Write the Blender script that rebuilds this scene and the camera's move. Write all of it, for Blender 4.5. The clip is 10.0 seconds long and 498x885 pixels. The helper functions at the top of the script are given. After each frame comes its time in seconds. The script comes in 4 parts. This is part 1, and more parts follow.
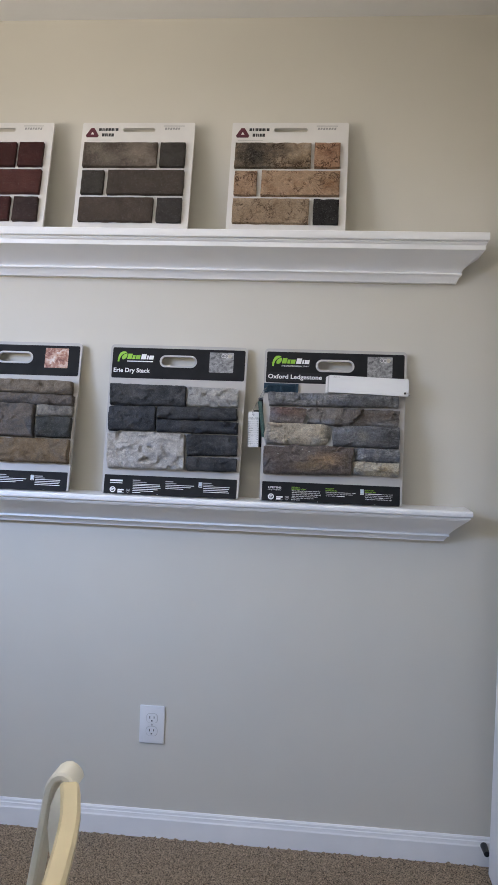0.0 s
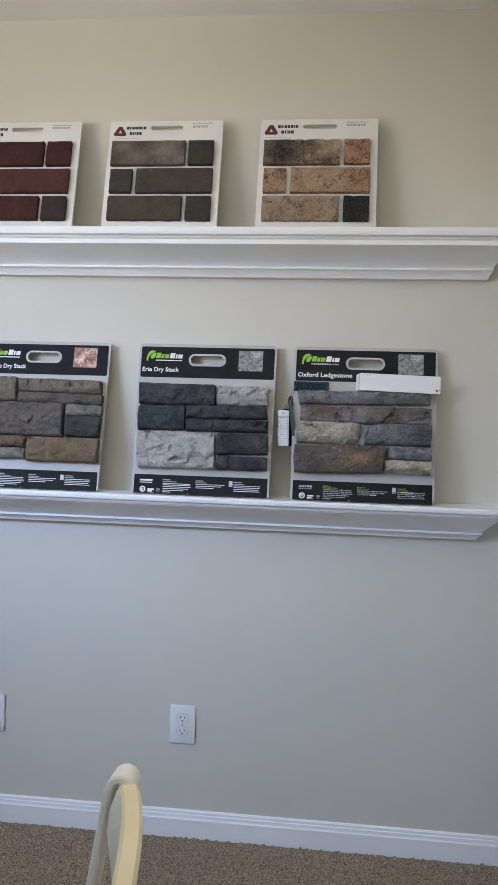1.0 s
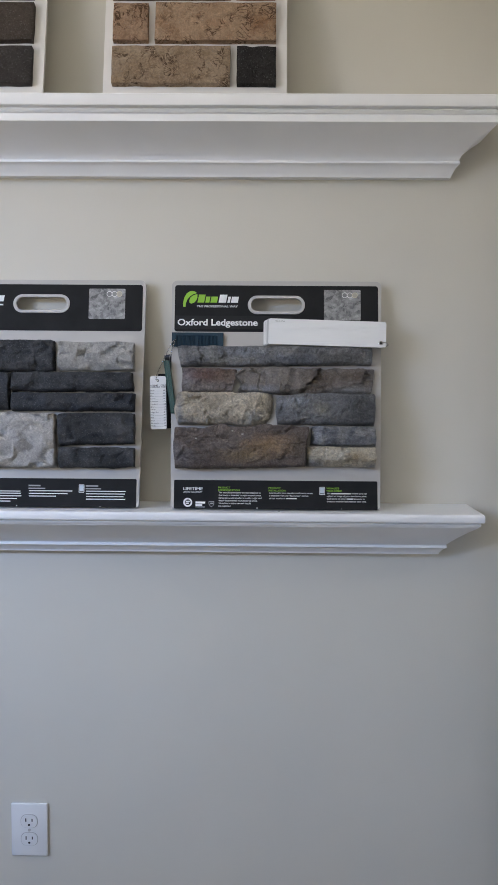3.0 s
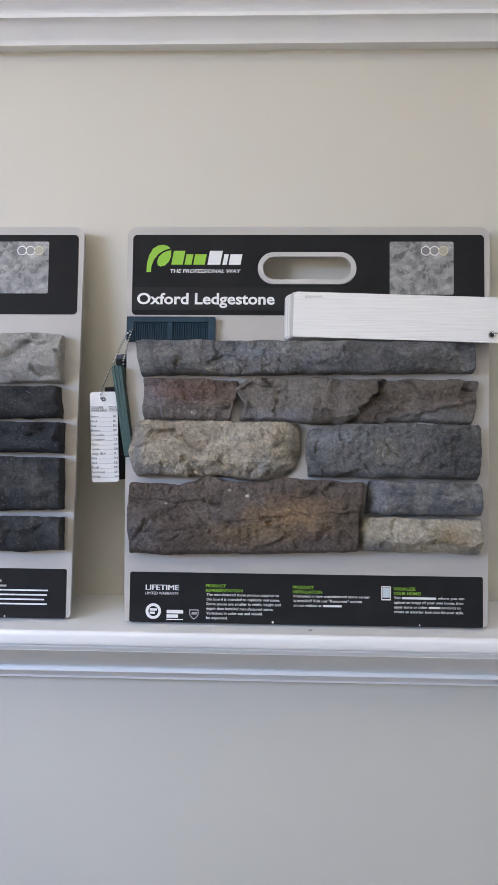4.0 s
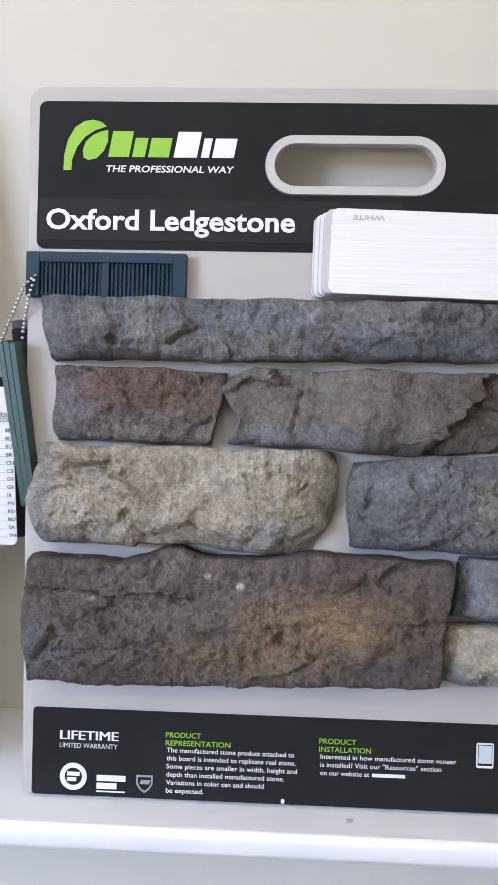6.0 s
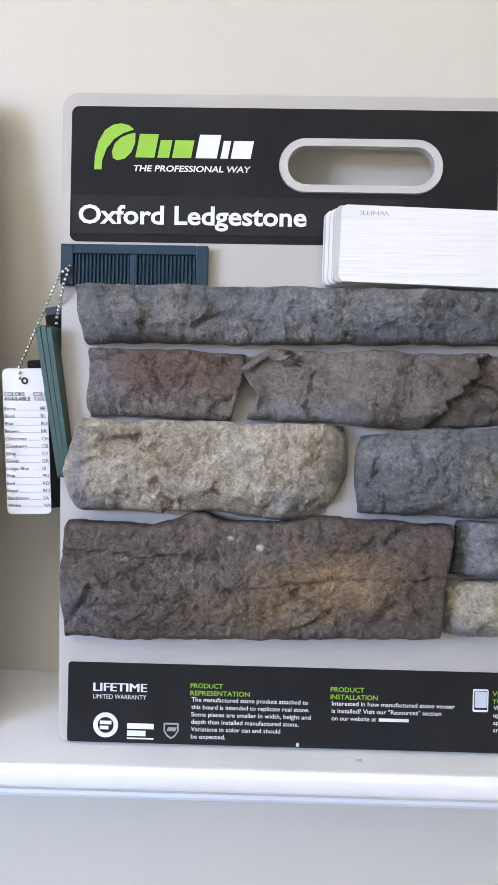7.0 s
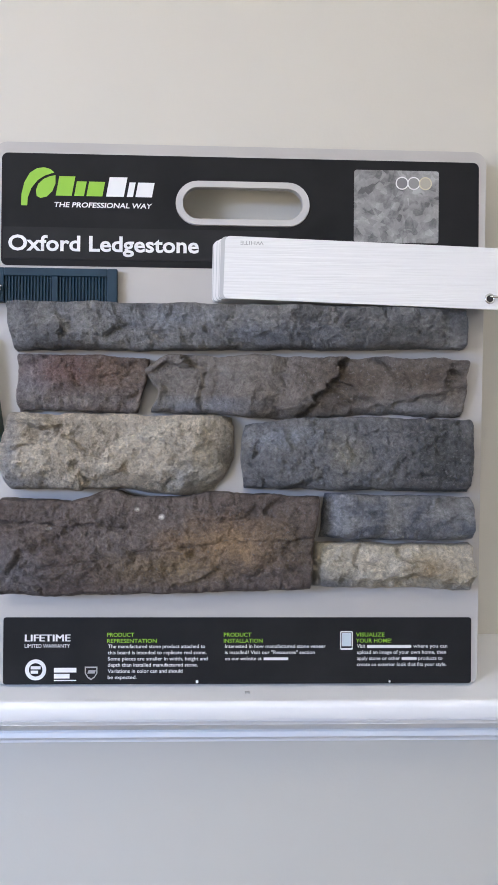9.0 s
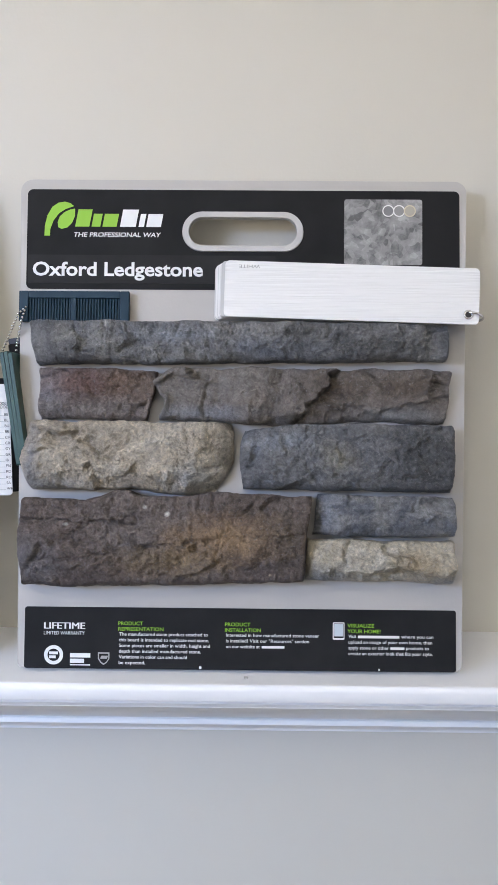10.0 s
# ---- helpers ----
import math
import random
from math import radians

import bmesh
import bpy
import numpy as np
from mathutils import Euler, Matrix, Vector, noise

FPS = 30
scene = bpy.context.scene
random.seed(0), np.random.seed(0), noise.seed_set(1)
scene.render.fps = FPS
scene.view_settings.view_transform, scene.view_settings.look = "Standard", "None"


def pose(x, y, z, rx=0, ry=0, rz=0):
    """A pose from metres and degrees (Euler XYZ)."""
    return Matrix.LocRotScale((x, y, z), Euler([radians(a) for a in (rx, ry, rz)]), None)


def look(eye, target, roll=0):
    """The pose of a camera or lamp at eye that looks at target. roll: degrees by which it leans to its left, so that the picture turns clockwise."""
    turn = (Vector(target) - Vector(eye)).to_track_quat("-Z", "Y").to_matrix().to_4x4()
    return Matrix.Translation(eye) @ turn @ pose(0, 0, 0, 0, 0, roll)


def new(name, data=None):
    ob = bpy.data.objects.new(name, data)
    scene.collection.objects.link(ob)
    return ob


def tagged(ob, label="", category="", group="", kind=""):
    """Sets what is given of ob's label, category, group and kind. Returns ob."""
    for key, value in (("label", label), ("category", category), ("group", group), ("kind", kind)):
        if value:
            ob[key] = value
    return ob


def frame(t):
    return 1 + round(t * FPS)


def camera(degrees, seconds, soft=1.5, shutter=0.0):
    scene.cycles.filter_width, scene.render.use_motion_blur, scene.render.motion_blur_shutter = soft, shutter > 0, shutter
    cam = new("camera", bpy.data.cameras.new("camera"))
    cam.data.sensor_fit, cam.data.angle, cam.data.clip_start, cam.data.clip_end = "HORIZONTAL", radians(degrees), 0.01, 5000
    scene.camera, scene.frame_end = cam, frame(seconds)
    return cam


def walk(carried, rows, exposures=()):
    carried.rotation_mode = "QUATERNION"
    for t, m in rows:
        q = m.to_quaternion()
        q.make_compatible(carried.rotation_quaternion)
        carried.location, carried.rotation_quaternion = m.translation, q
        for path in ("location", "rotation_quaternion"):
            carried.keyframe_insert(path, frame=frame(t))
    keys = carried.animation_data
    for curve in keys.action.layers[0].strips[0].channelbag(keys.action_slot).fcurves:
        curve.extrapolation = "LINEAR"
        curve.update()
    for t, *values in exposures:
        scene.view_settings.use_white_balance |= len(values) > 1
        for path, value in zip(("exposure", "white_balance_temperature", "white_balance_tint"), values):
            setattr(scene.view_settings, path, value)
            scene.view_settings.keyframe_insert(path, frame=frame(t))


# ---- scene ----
cam = camera(33.5, 10.0, soft=1.5)
PATH = [
    (0, (0.014, -2.434, 1.24), (-0.184, -0.444, 1.203), 2.1),
    (0.5, (-0.003, -2.436, 1.239), (-0.205, -0.446, 1.205), 2.0),
    (1, (-0.035, -2.427, 1.237), (-0.265, -0.44, 1.197), 1.8),
    (1.5, (-0.096, -2.397, 1.22), (-0.4, -0.421, 1.19), 1.7),
    (2, (-0.141, -2.258, 1.242), (-0.364, -0.272, 1.179), 1.2),
    (2.5, (-0.054, -1.985, 1.231), (-0.087, 0.014, 1.172), 0.3),
    (2.7, (-0.013, -1.854, 1.257), (-0.042, 0.144, 1.162), 0.3),
    (3.8, (-0.039, -1.127, 1.313), (-0.034, 0.86, 1.084), 0.8),
    (4, (-0.011, -0.985, 1.337), (-0.089, 1.0, 1.106), 0.3),
    (4.5, (-0.041, -0.752, 1.361), (-0.127, 1.228, 1.088), 1.3),
    (5, (-0.051, -0.618, 1.361), (-0.129, 1.356, 1.045), 1.3),
    (5.5, (-0.031, -0.565, 1.353), (-0.128, 1.4, 0.996), 1.0),
    (6, (-0.023, -0.571, 1.353), (-0.109, 1.391, 0.973), 1.0),
    (7.5, (-0.052, -0.66, 1.341), (-0.051, 1.304, 0.963), 1.0),
    (8, (-0.052, -0.693, 1.339), (-0.004, 1.272, 0.968), 1.0),
    (8.5, (-0.036, -0.717, 1.343), (0.025, 1.25, 0.988), 0.9),
    (9, (-0.005, -0.744, 1.352), (0.076, 1.223, 0.997), 0.9),
    (9.5, (0.02, -0.775, 1.343), (0.059, 1.2, 1.032), 0.6),
    (10, (0.03, -0.811, 1.341), (0.012, 1.169, 1.058), 0.4),
]
EXPOSURES = [(0, -0.4, 6500, 9), (1.0, -0.41, 6420, 6), (2.0, -0.4, 6420, 6), (2.7, -0.47, 6450, 7), (4.0, -0.09, 6640, 9), (4.5, 0.12, 6620, 10), (5.0, 0.27, 6600, 10), (5.5, 0.36, 6560, 10), (6.2, 0.38, 6530, 10), (7.5, 0.41, 6500, 10), (8.0, 0.38, 6500, 10), (8.5, 0.21, 6480, 10), (9.0, 0.2, 6480, 10), (10, 0.19, 6500, 9)]
walk(cam, [(t, look(eye, target, roll)) for t, eye, target, roll in PATH], EXPOSURES)

# ---- light ----
world = bpy.data.worlds.new("sky")
scene.world = world
world.use_nodes = True
wn = world.node_tree
sky = wn.nodes.new("ShaderNodeTexSky")
sky.sky_type = "NISHITA"
sky.sun_disc = False
sky.sun_elevation, sky.sun_rotation = radians(50), radians(200)
wn.nodes["Background"].inputs["Strength"].default_value = 0.1
wn.links.new(sky.outputs["Color"], wn.nodes["Background"].inputs["Color"])


def window_light(name, at, target, wide, high, watts, colour, spread=180):
    data = bpy.data.lights.new(name, "AREA")
    data.shape, data.size, data.size_y = "RECTANGLE", wide, high
    data.energy, data.color, data.spread = watts, colour, radians(spread)
    ob = new(name, data)
    ob.matrix_world = look(at, target)
    return ob


# lamps standing in at the west window: bluish sky light falling down, and warm light thrown up by the sunny ground
# outside;
# on the south side, daylight of an assumed window, and an added fill lamp whose ceiling bounce lights tops from above
window_light("west_sky_light", (-2.48, -2.2, 2.06), (-0.80, 0.0, 0.86), 1.4, 0.40, 10.5, (0.41, 0.58, 1.0), 54)
window_light("west_ground_light", (-2.48, -2.2, 1.42), (-1.15, -0.55, 2.10), 1.4, 0.45, 6.6, (1.0, 0.892, 0.765), 66)
window_light("south_ground_light", (-0.8, -2.84, 1.10), (-0.5, -1.62, 2.44), 1.8, 0.40, 26.5, (1.0, 0.93, 0.85), 44)
window_light("south_window_light", (-1.1, -2.84, 2.16), (-0.15, 0.0, 1.00), 1.7, 0.4, 1.0, (0.97, 0.935, 0.92), 100)

# ---- materials ----
def mat(name, colour, rough=0.6, metal=0.0, vary=0.0, scale=20.0, bump=0.0, bump_scale=200.0, bump_dist=0.002, spec=0.5):
    m = bpy.data.materials.new(name)
    m.use_nodes = True
    nt = m.node_tree
    b = nt.nodes["Principled BSDF"]
    b.inputs["Base Color"].default_value = (*colour, 1)
    b.inputs["Roughness"].default_value, b.inputs["Metallic"].default_value = rough, metal
    b.inputs["Specular IOR Level"].default_value = spec
    tc = nt.nodes.new("ShaderNodeTexCoord")
    if vary:
        n = nt.nodes.new("ShaderNodeTexNoise")
        n.inputs["Scale"].default_value, n.inputs["Detail"].default_value = scale, 6
        nt.links.new(tc.outputs["Object"], n.inputs["Vector"])
        r = nt.nodes.new("ShaderNodeValToRGB")
        r.color_ramp.elements[0].position, r.color_ramp.elements[1].position = 0.3, 0.7
        r.color_ramp.elements[0].color = (*[c * (1 - vary) for c in colour], 1)
        r.color_ramp.elements[1].color = (*[min(1, c * (1 + vary)) for c in colour], 1)
        nt.links.new(n.outputs["Fac"], r.inputs["Fac"])
        nt.links.new(r.outputs["Color"], b.inputs["Base Color"])
    if bump:
        n = nt.nodes.new("ShaderNodeTexNoise")
        n.inputs["Scale"].default_value, n.inputs["Detail"].default_value = bump_scale, 4
        nt.links.new(tc.outputs["Object"], n.inputs["Vector"])
        k = nt.nodes.new("ShaderNodeBump")
        k.inputs["Strength"].default_value, k.inputs["Distance"].default_value = bump, bump_dist
        nt.links.new(n.outputs["Fac"], k.inputs["Height"])
        nt.links.new(k.outputs["Normal"], b.inputs["Normal"])
    return m


def stone_mat(name, colours, scale=14.0, grain=0.35, patches=(), bump=0.6, offset=0.0, gain=1.0, veins=0.0):
    """Cast stone: clouds of two to four colours, coarse and fine grain, pits, and tinted patches (x, z, rx, rz, colour)."""
    m = bpy.data.materials.new(name)
    m.use_nodes = True
    nt = m.node_tree
    b = nt.nodes["Principled BSDF"]
    b.inputs["Roughness"].default_value, b.inputs["Specular IOR Level"].default_value = 0.88, 0.25
    tc = nt.nodes.new("ShaderNodeTexCoord")
    mp = nt.nodes.new("ShaderNodeMapping")
    mp.inputs["Location"].default_value = (offset, offset * 0.7, offset * 1.3)
    nt.links.new(tc.outputs["Object"], mp.inputs["Vector"])

    def noise_node(s, detail=5.0, rough=0.6, warp=0.0):
        n = nt.nodes.new("ShaderNodeTexNoise")
        n.inputs["Scale"].default_value, n.inputs["Detail"].default_value = s, detail
        n.inputs["Roughness"].default_value, n.inputs["Distortion"].default_value = rough, warp
        nt.links.new(mp.outputs["Vector"], n.inputs["Vector"])
        return n.outputs["Fac"]

    def mix(kind, fac, a, c):
        n = nt.nodes.new("ShaderNodeMix")
        n.data_type, n.blend_type = "RGBA", kind
        for sock, v in ((n.inputs[0], fac), (n.inputs[6], a), (n.inputs[7], c)):
            if isinstance(v, bpy.types.NodeSocket):
                nt.links.new(v, sock)
            else:
                sock.default_value = v
        return n.outputs[2]

    def ramp(fac, stops):
        r = nt.nodes.new("ShaderNodeValToRGB")
        e = r.color_ramp.elements
        while len(e) < len(stops):
            e.new(0.5)
        for k, (p, c) in zip(e, stops):
            k.position, k.color = p, (*c, 1)
        nt.links.new(fac, r.inputs["Fac"])
        return r.outputs["Color"]

    gain *= 1.50
    colours = [tuple((0.7 * v + 0.1 * sum(c)) * gain if c[2] > c[0] else v * gain for v in c) for c in colours]
    n = len(colours)
    col = ramp(noise_node(scale, 4, 0.6, 0.6), [(0.33 + 0.34 * i / max(1, n - 1), c) for i, c in enumerate(colours)])
    for x, z, rx, rz, c in patches:
        lum = sum(c) / 3
        c = tuple((0.6 * v + 0.4 * lum) * gain if c[2] > c[0] else v * gain for v in c)
        mp2 = nt.nodes.new("ShaderNodeMapping")
        mp2.inputs["Scale"].default_value = (1 / rx, 0.01, 1 / rz)
        mp2.inputs["Location"].default_value = (-x / rx, 0, -z / rz)
        nt.links.new(tc.outputs["Object"], mp2.inputs["Vector"])
        ln = nt.nodes.new("ShaderNodeVectorMath")
        ln.operation = "LENGTH"
        nt.links.new(mp2.outputs["Vector"], ln.inputs[0])
        add = nt.nodes.new("ShaderNodeMath")
        add.operation = "MULTIPLY_ADD"
        nt.links.new(noise_node(55, 5, 0.65), add.inputs[0])
        add.inputs[1].default_value = 1.3
        nt.links.new(ln.outputs["Value"], add.inputs[2])
        f2 = nt.nodes.new("ShaderNodeMapRange")
        f2.inputs[1].default_value, f2.inputs[2].default_value = 0.75, 1.75
        f2.inputs[3].default_value, f2.inputs[4].default_value = 0.8, 0.0
        nt.links.new(add.outputs[0], f2.inputs[0])
        col = mix("MIX", f2.outputs[0], col, (*c, 1))
    mott = ramp(noise_node(95, 7, 0.78, 1.4), [(0.32, (0.62, 0.615, 0.61)), (0.5, (0.95, 0.95, 0.95)), (0.70, (1.42, 1.41, 1.39))])
    col = mix("MULTIPLY", 0.8, col, mott)
    g = ramp(noise_node(260, 6, 0.8), [(0.34, (1 - grain * 0.75,) * 3), (0.66, (1 + grain * 0.8,) * 3)])
    col = mix("MULTIPLY", 1.0, col, g)
    pit = ramp(noise_node(340, 3, 0.6), [(0.30, (0.5, 0.5, 0.5)), (0.42, (1, 1, 1))])
    col = mix("MULTIPLY", 0.25, col, pit)
    speck = ramp(noise_node(400, 2, 0.5), [(0.62, (0, 0, 0)), (0.70, (0.45, 0.45, 0.45))])
    col = mix("MIX", speck, col, (*[0.4 * v + 0.2 for v in colours[-1]], 1))
    if veins:
        vn = noise_node(42, 4, 0.65, 1.2)
        d = ramp(vn, [(0.445, (1, 1, 1)), (0.48, (0.2, 0.15, 0.12)), (0.50, (0.2, 0.15, 0.12)), (0.54, (1, 1, 1))])
        where = ramp(noise_node(30, 2, 0.5), [(0.46, (0, 0, 0)), (0.58, (1, 1, 1))])
        mv = nt.nodes.new("ShaderNodeMath")
        mv.operation = "MULTIPLY"
        nt.links.new(where, mv.inputs[0])
        mv.inputs[1].default_value = veins
        col = mix("MULTIPLY", mv.outputs[0], col, d)
    nt.links.new(col, b.inputs["Base Color"])
    k = None
    for sc, dist in ((120, 0.0036), (280, 0.0064), (620, 0.0038)):
        k0, k = k, nt.nodes.new("ShaderNodeBump")
        k.inputs["Strength"].default_value, k.inputs["Distance"].default_value = 1.0, dist * bump
        nt.links.new(noise_node(sc, 4, 0.68), k.inputs["Height"])
        if k0:
            nt.links.new(k0.outputs["Normal"], k.inputs["Normal"])
    nt.links.new(k.outputs["Normal"], b.inputs["Normal"])
    return m


M_WALL = mat("wall_paint", (0.638, 0.608, 0.535), 0.75, vary=0.02, scale=3, bump=0.12, bump_scale=260, bump_dist=0.001)
M_CEIL = mat("ceiling_paint", (0.82, 0.82, 0.82), 0.9, vary=0.02, scale=5, bump=0.3, bump_scale=140)
M_TRIM = mat("white_trim_paint", (0.87, 0.87, 0.875), 0.55, vary=0.02, scale=12, bump=0.05, bump_scale=120)
M_CARPET = mat("carpet_pile", (0.37, 0.285, 0.20), 0.98, vary=0.8, scale=230, bump=0.9, bump_scale=420, bump_dist=0.006, spec=0.1)
M_PLATE = mat("white_plastic", (0.80, 0.80, 0.80), 0.35, vary=0.01)
M_SLOT = mat("dark_slot", (0.02, 0.02, 0.02), 0.7)
M_PANEL = mat("grey_panel_plastic", (0.46, 0.440, 0.418), 0.5, vary=0.03, scale=18, bump=0.06, bump_scale=300)
M_LABEL = mat("charcoal_label", (0.020, 0.020, 0.021), 0.6, vary=0.15, scale=25, spec=0.08)
M_LABEL2 = mat("charcoal_label_strip", (0.026, 0.026, 0.027), 0.55, vary=0.12, scale=30, spec=0.1)
M_INK = mat("white_ink", (0.80, 0.80, 0.80), 0.5)
M_GREEN = mat("green_ink", (0.26, 0.52, 0.035), 0.5)
M_GREY = mat("grey_ink", (0.35, 0.35, 0.35), 0.5)
M_BWHITE = mat("white_sheet_board", (0.74, 0.72, 0.70), 0.55, vary=0.03, scale=20)
M_BLACKINK = mat("black_ink", (0.03, 0.03, 0.035), 0.5)
M_MAROON = mat("maroon_ink", (0.10, 0.015, 0.03), 0.5)
M_TEAL = mat("dark_blue_moulded_plastic", (0.013, 0.037, 0.060), 0.5, vary=0.1, scale=60, spec=0.25)
M_DGREEN = mat("dark_green_plastic", (0.012, 0.055, 0.045), 0.4)
M_MGREEN = mat("green_plastic_edge", (0.018, 0.060, 0.049), 0.45)
M_BLACK = mat("black_plastic", (0.012, 0.012, 0.014), 0.4)
M_DBLUE = mat("slate_blue_plastic", (0.05, 0.06, 0.085), 0.45)
M_CARD = mat("white_card", (0.78, 0.77, 0.76), 0.42)
M_SIDING = mat("white_embossed_vinyl", (0.79, 0.79, 0.79), 0.42)
M_EDGE = mat("grey_white_card", (0.52, 0.52, 0.52), 0.5)
M_CHROME = mat("chrome", (0.62, 0.62, 0.62), 0.22, metal=1.0)
M_TABLE = mat("black_table_top", (0.016, 0.016, 0.014), 0.42, vary=0.2, scale=40)
M_CREAM = mat("cream_plastic", (0.76, 0.66, 0.45), 0.45, vary=0.04, scale=20)
M_CREAMW = mat("pale_plastic", (0.84, 0.83, 0.77), 0.45)
M_RIM = mat("pale_grey_rim", (0.50, 0.49, 0.48), 0.45)

# embossed wood grain on the vinyl strips
nt = M_SIDING.node_tree
wv = nt.nodes.new("ShaderNodeTexNoise")
wm = nt.nodes.new("ShaderNodeMapping")
wt = nt.nodes.new("ShaderNodeTexCoord")
wb = nt.nodes.new("ShaderNodeBump")
wm.inputs["Scale"].default_value = (14, 1, 420)
wv.inputs["Scale"].default_value = 1.0
wb.inputs["Strength"].default_value, wb.inputs["Distance"].default_value = 0.6, 0.0012
nt.links.new(wt.outputs["Object"], wm.inputs["Vector"])
nt.links.new(wm.outputs["Vector"], wv.inputs["Vector"])
nt.links.new(wv.outputs["Fac"], wb.inputs["Height"])
nt.links.new(wb.outputs["Normal"], nt.nodes["Principled BSDF"].inputs["Normal"])


def picture_mat(name, colours, scale):
    m = bpy.data.materials.new(name)
    m.use_nodes = True
    t = m.node_tree
    b = t.nodes["Principled BSDF"]
    b.inputs["Roughness"].default_value = 0.4
    tc = t.nodes.new("ShaderNodeTexCoord")
    no = t.nodes.new("ShaderNodeTexNoise")
    no.inputs["Scale"].default_value = scale * 0.6
    mx = t.nodes.new("ShaderNodeVectorMath")
    mx.operation = "MULTIPLY_ADD"
    mx.inputs[1].default_value = (0.02, 0.02, 0.02)
    t.links.new(tc.outputs["Object"], no.inputs["Vector"])
    t.links.new(no.outputs["Color"], mx.inputs[0])
    t.links.new(tc.outputs["Object"], mx.inputs[2])
    v = t.nodes.new("ShaderNodeTexNoise")
    v.inputs["Scale"].default_value, v.inputs["Detail"].default_value = scale, 7
    v.inputs["Roughness"].default_value, v.inputs["Distortion"].default_value = 0.68, 0.0
    t.links.new(mx.outputs["Vector"], v.inputs["Vector"])
    cell = t.nodes.new("ShaderNodeTexVoronoi")
    cell.inputs["Scale"].default_value = scale * 4.5
    t.links.new(mx.outputs["Vector"], cell.inputs["Vector"])
    both = t.nodes.new("ShaderNodeMix")
    both.data_type = "RGBA"
    both.inputs[0].default_value = 0.16
    t.links.new(v.outputs["Fac"], both.inputs[6])
    t.links.new(cell.outputs["Color"], both.inputs[7])
    sep = t.nodes.new("ShaderNodeSeparateColor")
    t.links.new(both.outputs[2], sep.inputs[0])
    r = t.nodes.new("ShaderNodeValToRGB")
    e = r.color_ramp.elements
    while len(e) < len(colours):
        e.new(0.5)
    for i, (k, c) in enumerate(zip(e, colours)):
        k.position, k.color = 0.34 + 0.32 * i / (len(colours) - 1), (*c, 1)
    t.links.new(sep.outputs[0], r.inputs["Fac"])
    t.links.new(r.outputs["Color"], b.inputs["Base Color"])
    return m


M_PIC_GREY = picture_mat("grey_stone_picture", [(0.10, 0.10, 0.105), (0.22, 0.22, 0.225), (0.30, 0.30, 0.30), (0.42, 0.42, 0.43)], 48)
M_PIC_WARM = picture_mat("russet_picture", [(0.16, 0.05, 0.03), (0.35, 0.15, 0.09), (0.55, 0.36, 0.26), (0.7, 0.62, 0.55)], 34)

# ---- building helpers ----
def mesh_ob(name, bm, material, parent=None, label="", smooth=None):
    me = bpy.data.meshes.new(name)
    bmesh.ops.recalc_face_normals(bm, faces=bm.faces)
    bm.to_mesh(me)
    bm.free()
    me.materials.append(material)
    if smooth is not None:
        for p in me.polygons:
            p.use_smooth = True
        me.set_sharp_from_angle(angle=radians(smooth))
    ob = new(name, me)
    if parent is not None:
        ob.parent = parent
    if label:
        ob["label"] = label
    return ob


def part(name, bm, material, parent, label="", smooth=None):
    return mesh_ob(name, bm, material, parent, label, smooth)


def thing(name, label, category, m=None, group=""):
    ob = new(name)
    ob.empty_display_size = 0.05
    if m is not None:
        ob.matrix_world = m
    return tagged(ob, label, category, group)


def box(bm, x0, y0, z0, x1, y1, z1, bevel=0.0, segs=2):
    r = bmesh.ops.create_cube(bm, size=1)
    vs = r["verts"]
    for v in vs:
        v.co = Vector(((x0 + x1) / 2 + v.co.x * (x1 - x0), (y0 + y1) / 2 + v.co.y * (y1 - y0), (z0 + z1) / 2 + v.co.z * (z1 - z0)))
    if bevel:
        es = list({e for v in vs for e in v.link_edges})
        bmesh.ops.bevel(bm, geom=es, offset=bevel, segments=segs, affect="EDGES", profile=0.5)
    return bm


def boxed(*a, **k):
    return box(bmesh.new(), *a, **k)


def rounded(x0, z0, x1, z1, r, n=6, low=None):
    """Outline of a rounded rectangle in the x-z plane, anticlockwise."""
    out = []
    q, top = r if low is None else low, r
    for cx, cz, a, r in ((x1 - q, z0 + q, -90, q), (x1 - top, z1 - top, 0, top), (x0 + top, z1 - top, 90, top), (x0 + q, z0 + q, 180, q)):
        for i in range(n + 1):
            t = radians(a + 90 * i / n)
            out.append((cx + r * math.cos(t), cz + r * math.sin(t)))
    return out


def slab(outlines, y0, y1, bm=None):
    """A plate between y0 (front, smaller) and y1, bounded by the first outline, with the others as holes."""
    bm = bm or bmesh.new()
    edges = []
    for o in outlines:
        vs = [bm.verts.new((x, y0, z)) for x, z in o]
        edges += [bm.edges.new((vs[i], vs[(i + 1) % len(vs)])) for i in range(len(vs))]
    made = bmesh.ops.triangle_fill(bm, use_beauty=True, use_dissolve=False, edges=edges)
    faces = [f for f in made["geom"] if isinstance(f, bmesh.types.BMFace)]
    ext = bmesh.ops.extrude_face_region(bm, geom=faces)
    for v in ext["geom"]:
        if isinstance(v, bmesh.types.BMVert):
            v.co.y = y1
    return bm


def flat(bm, pts, y):
    bm.faces.new([bm.verts.new((x, y, z)) for x, z in pts])
    return bm


def bar(bm, x0, z0, x1, z1, y, slant=0.0):
    d = slant * (z1 - z0)
    return flat(bm, [(x0, z0), (x1, z0), (x1 + d, z1), (x0 + d, z1)], y)


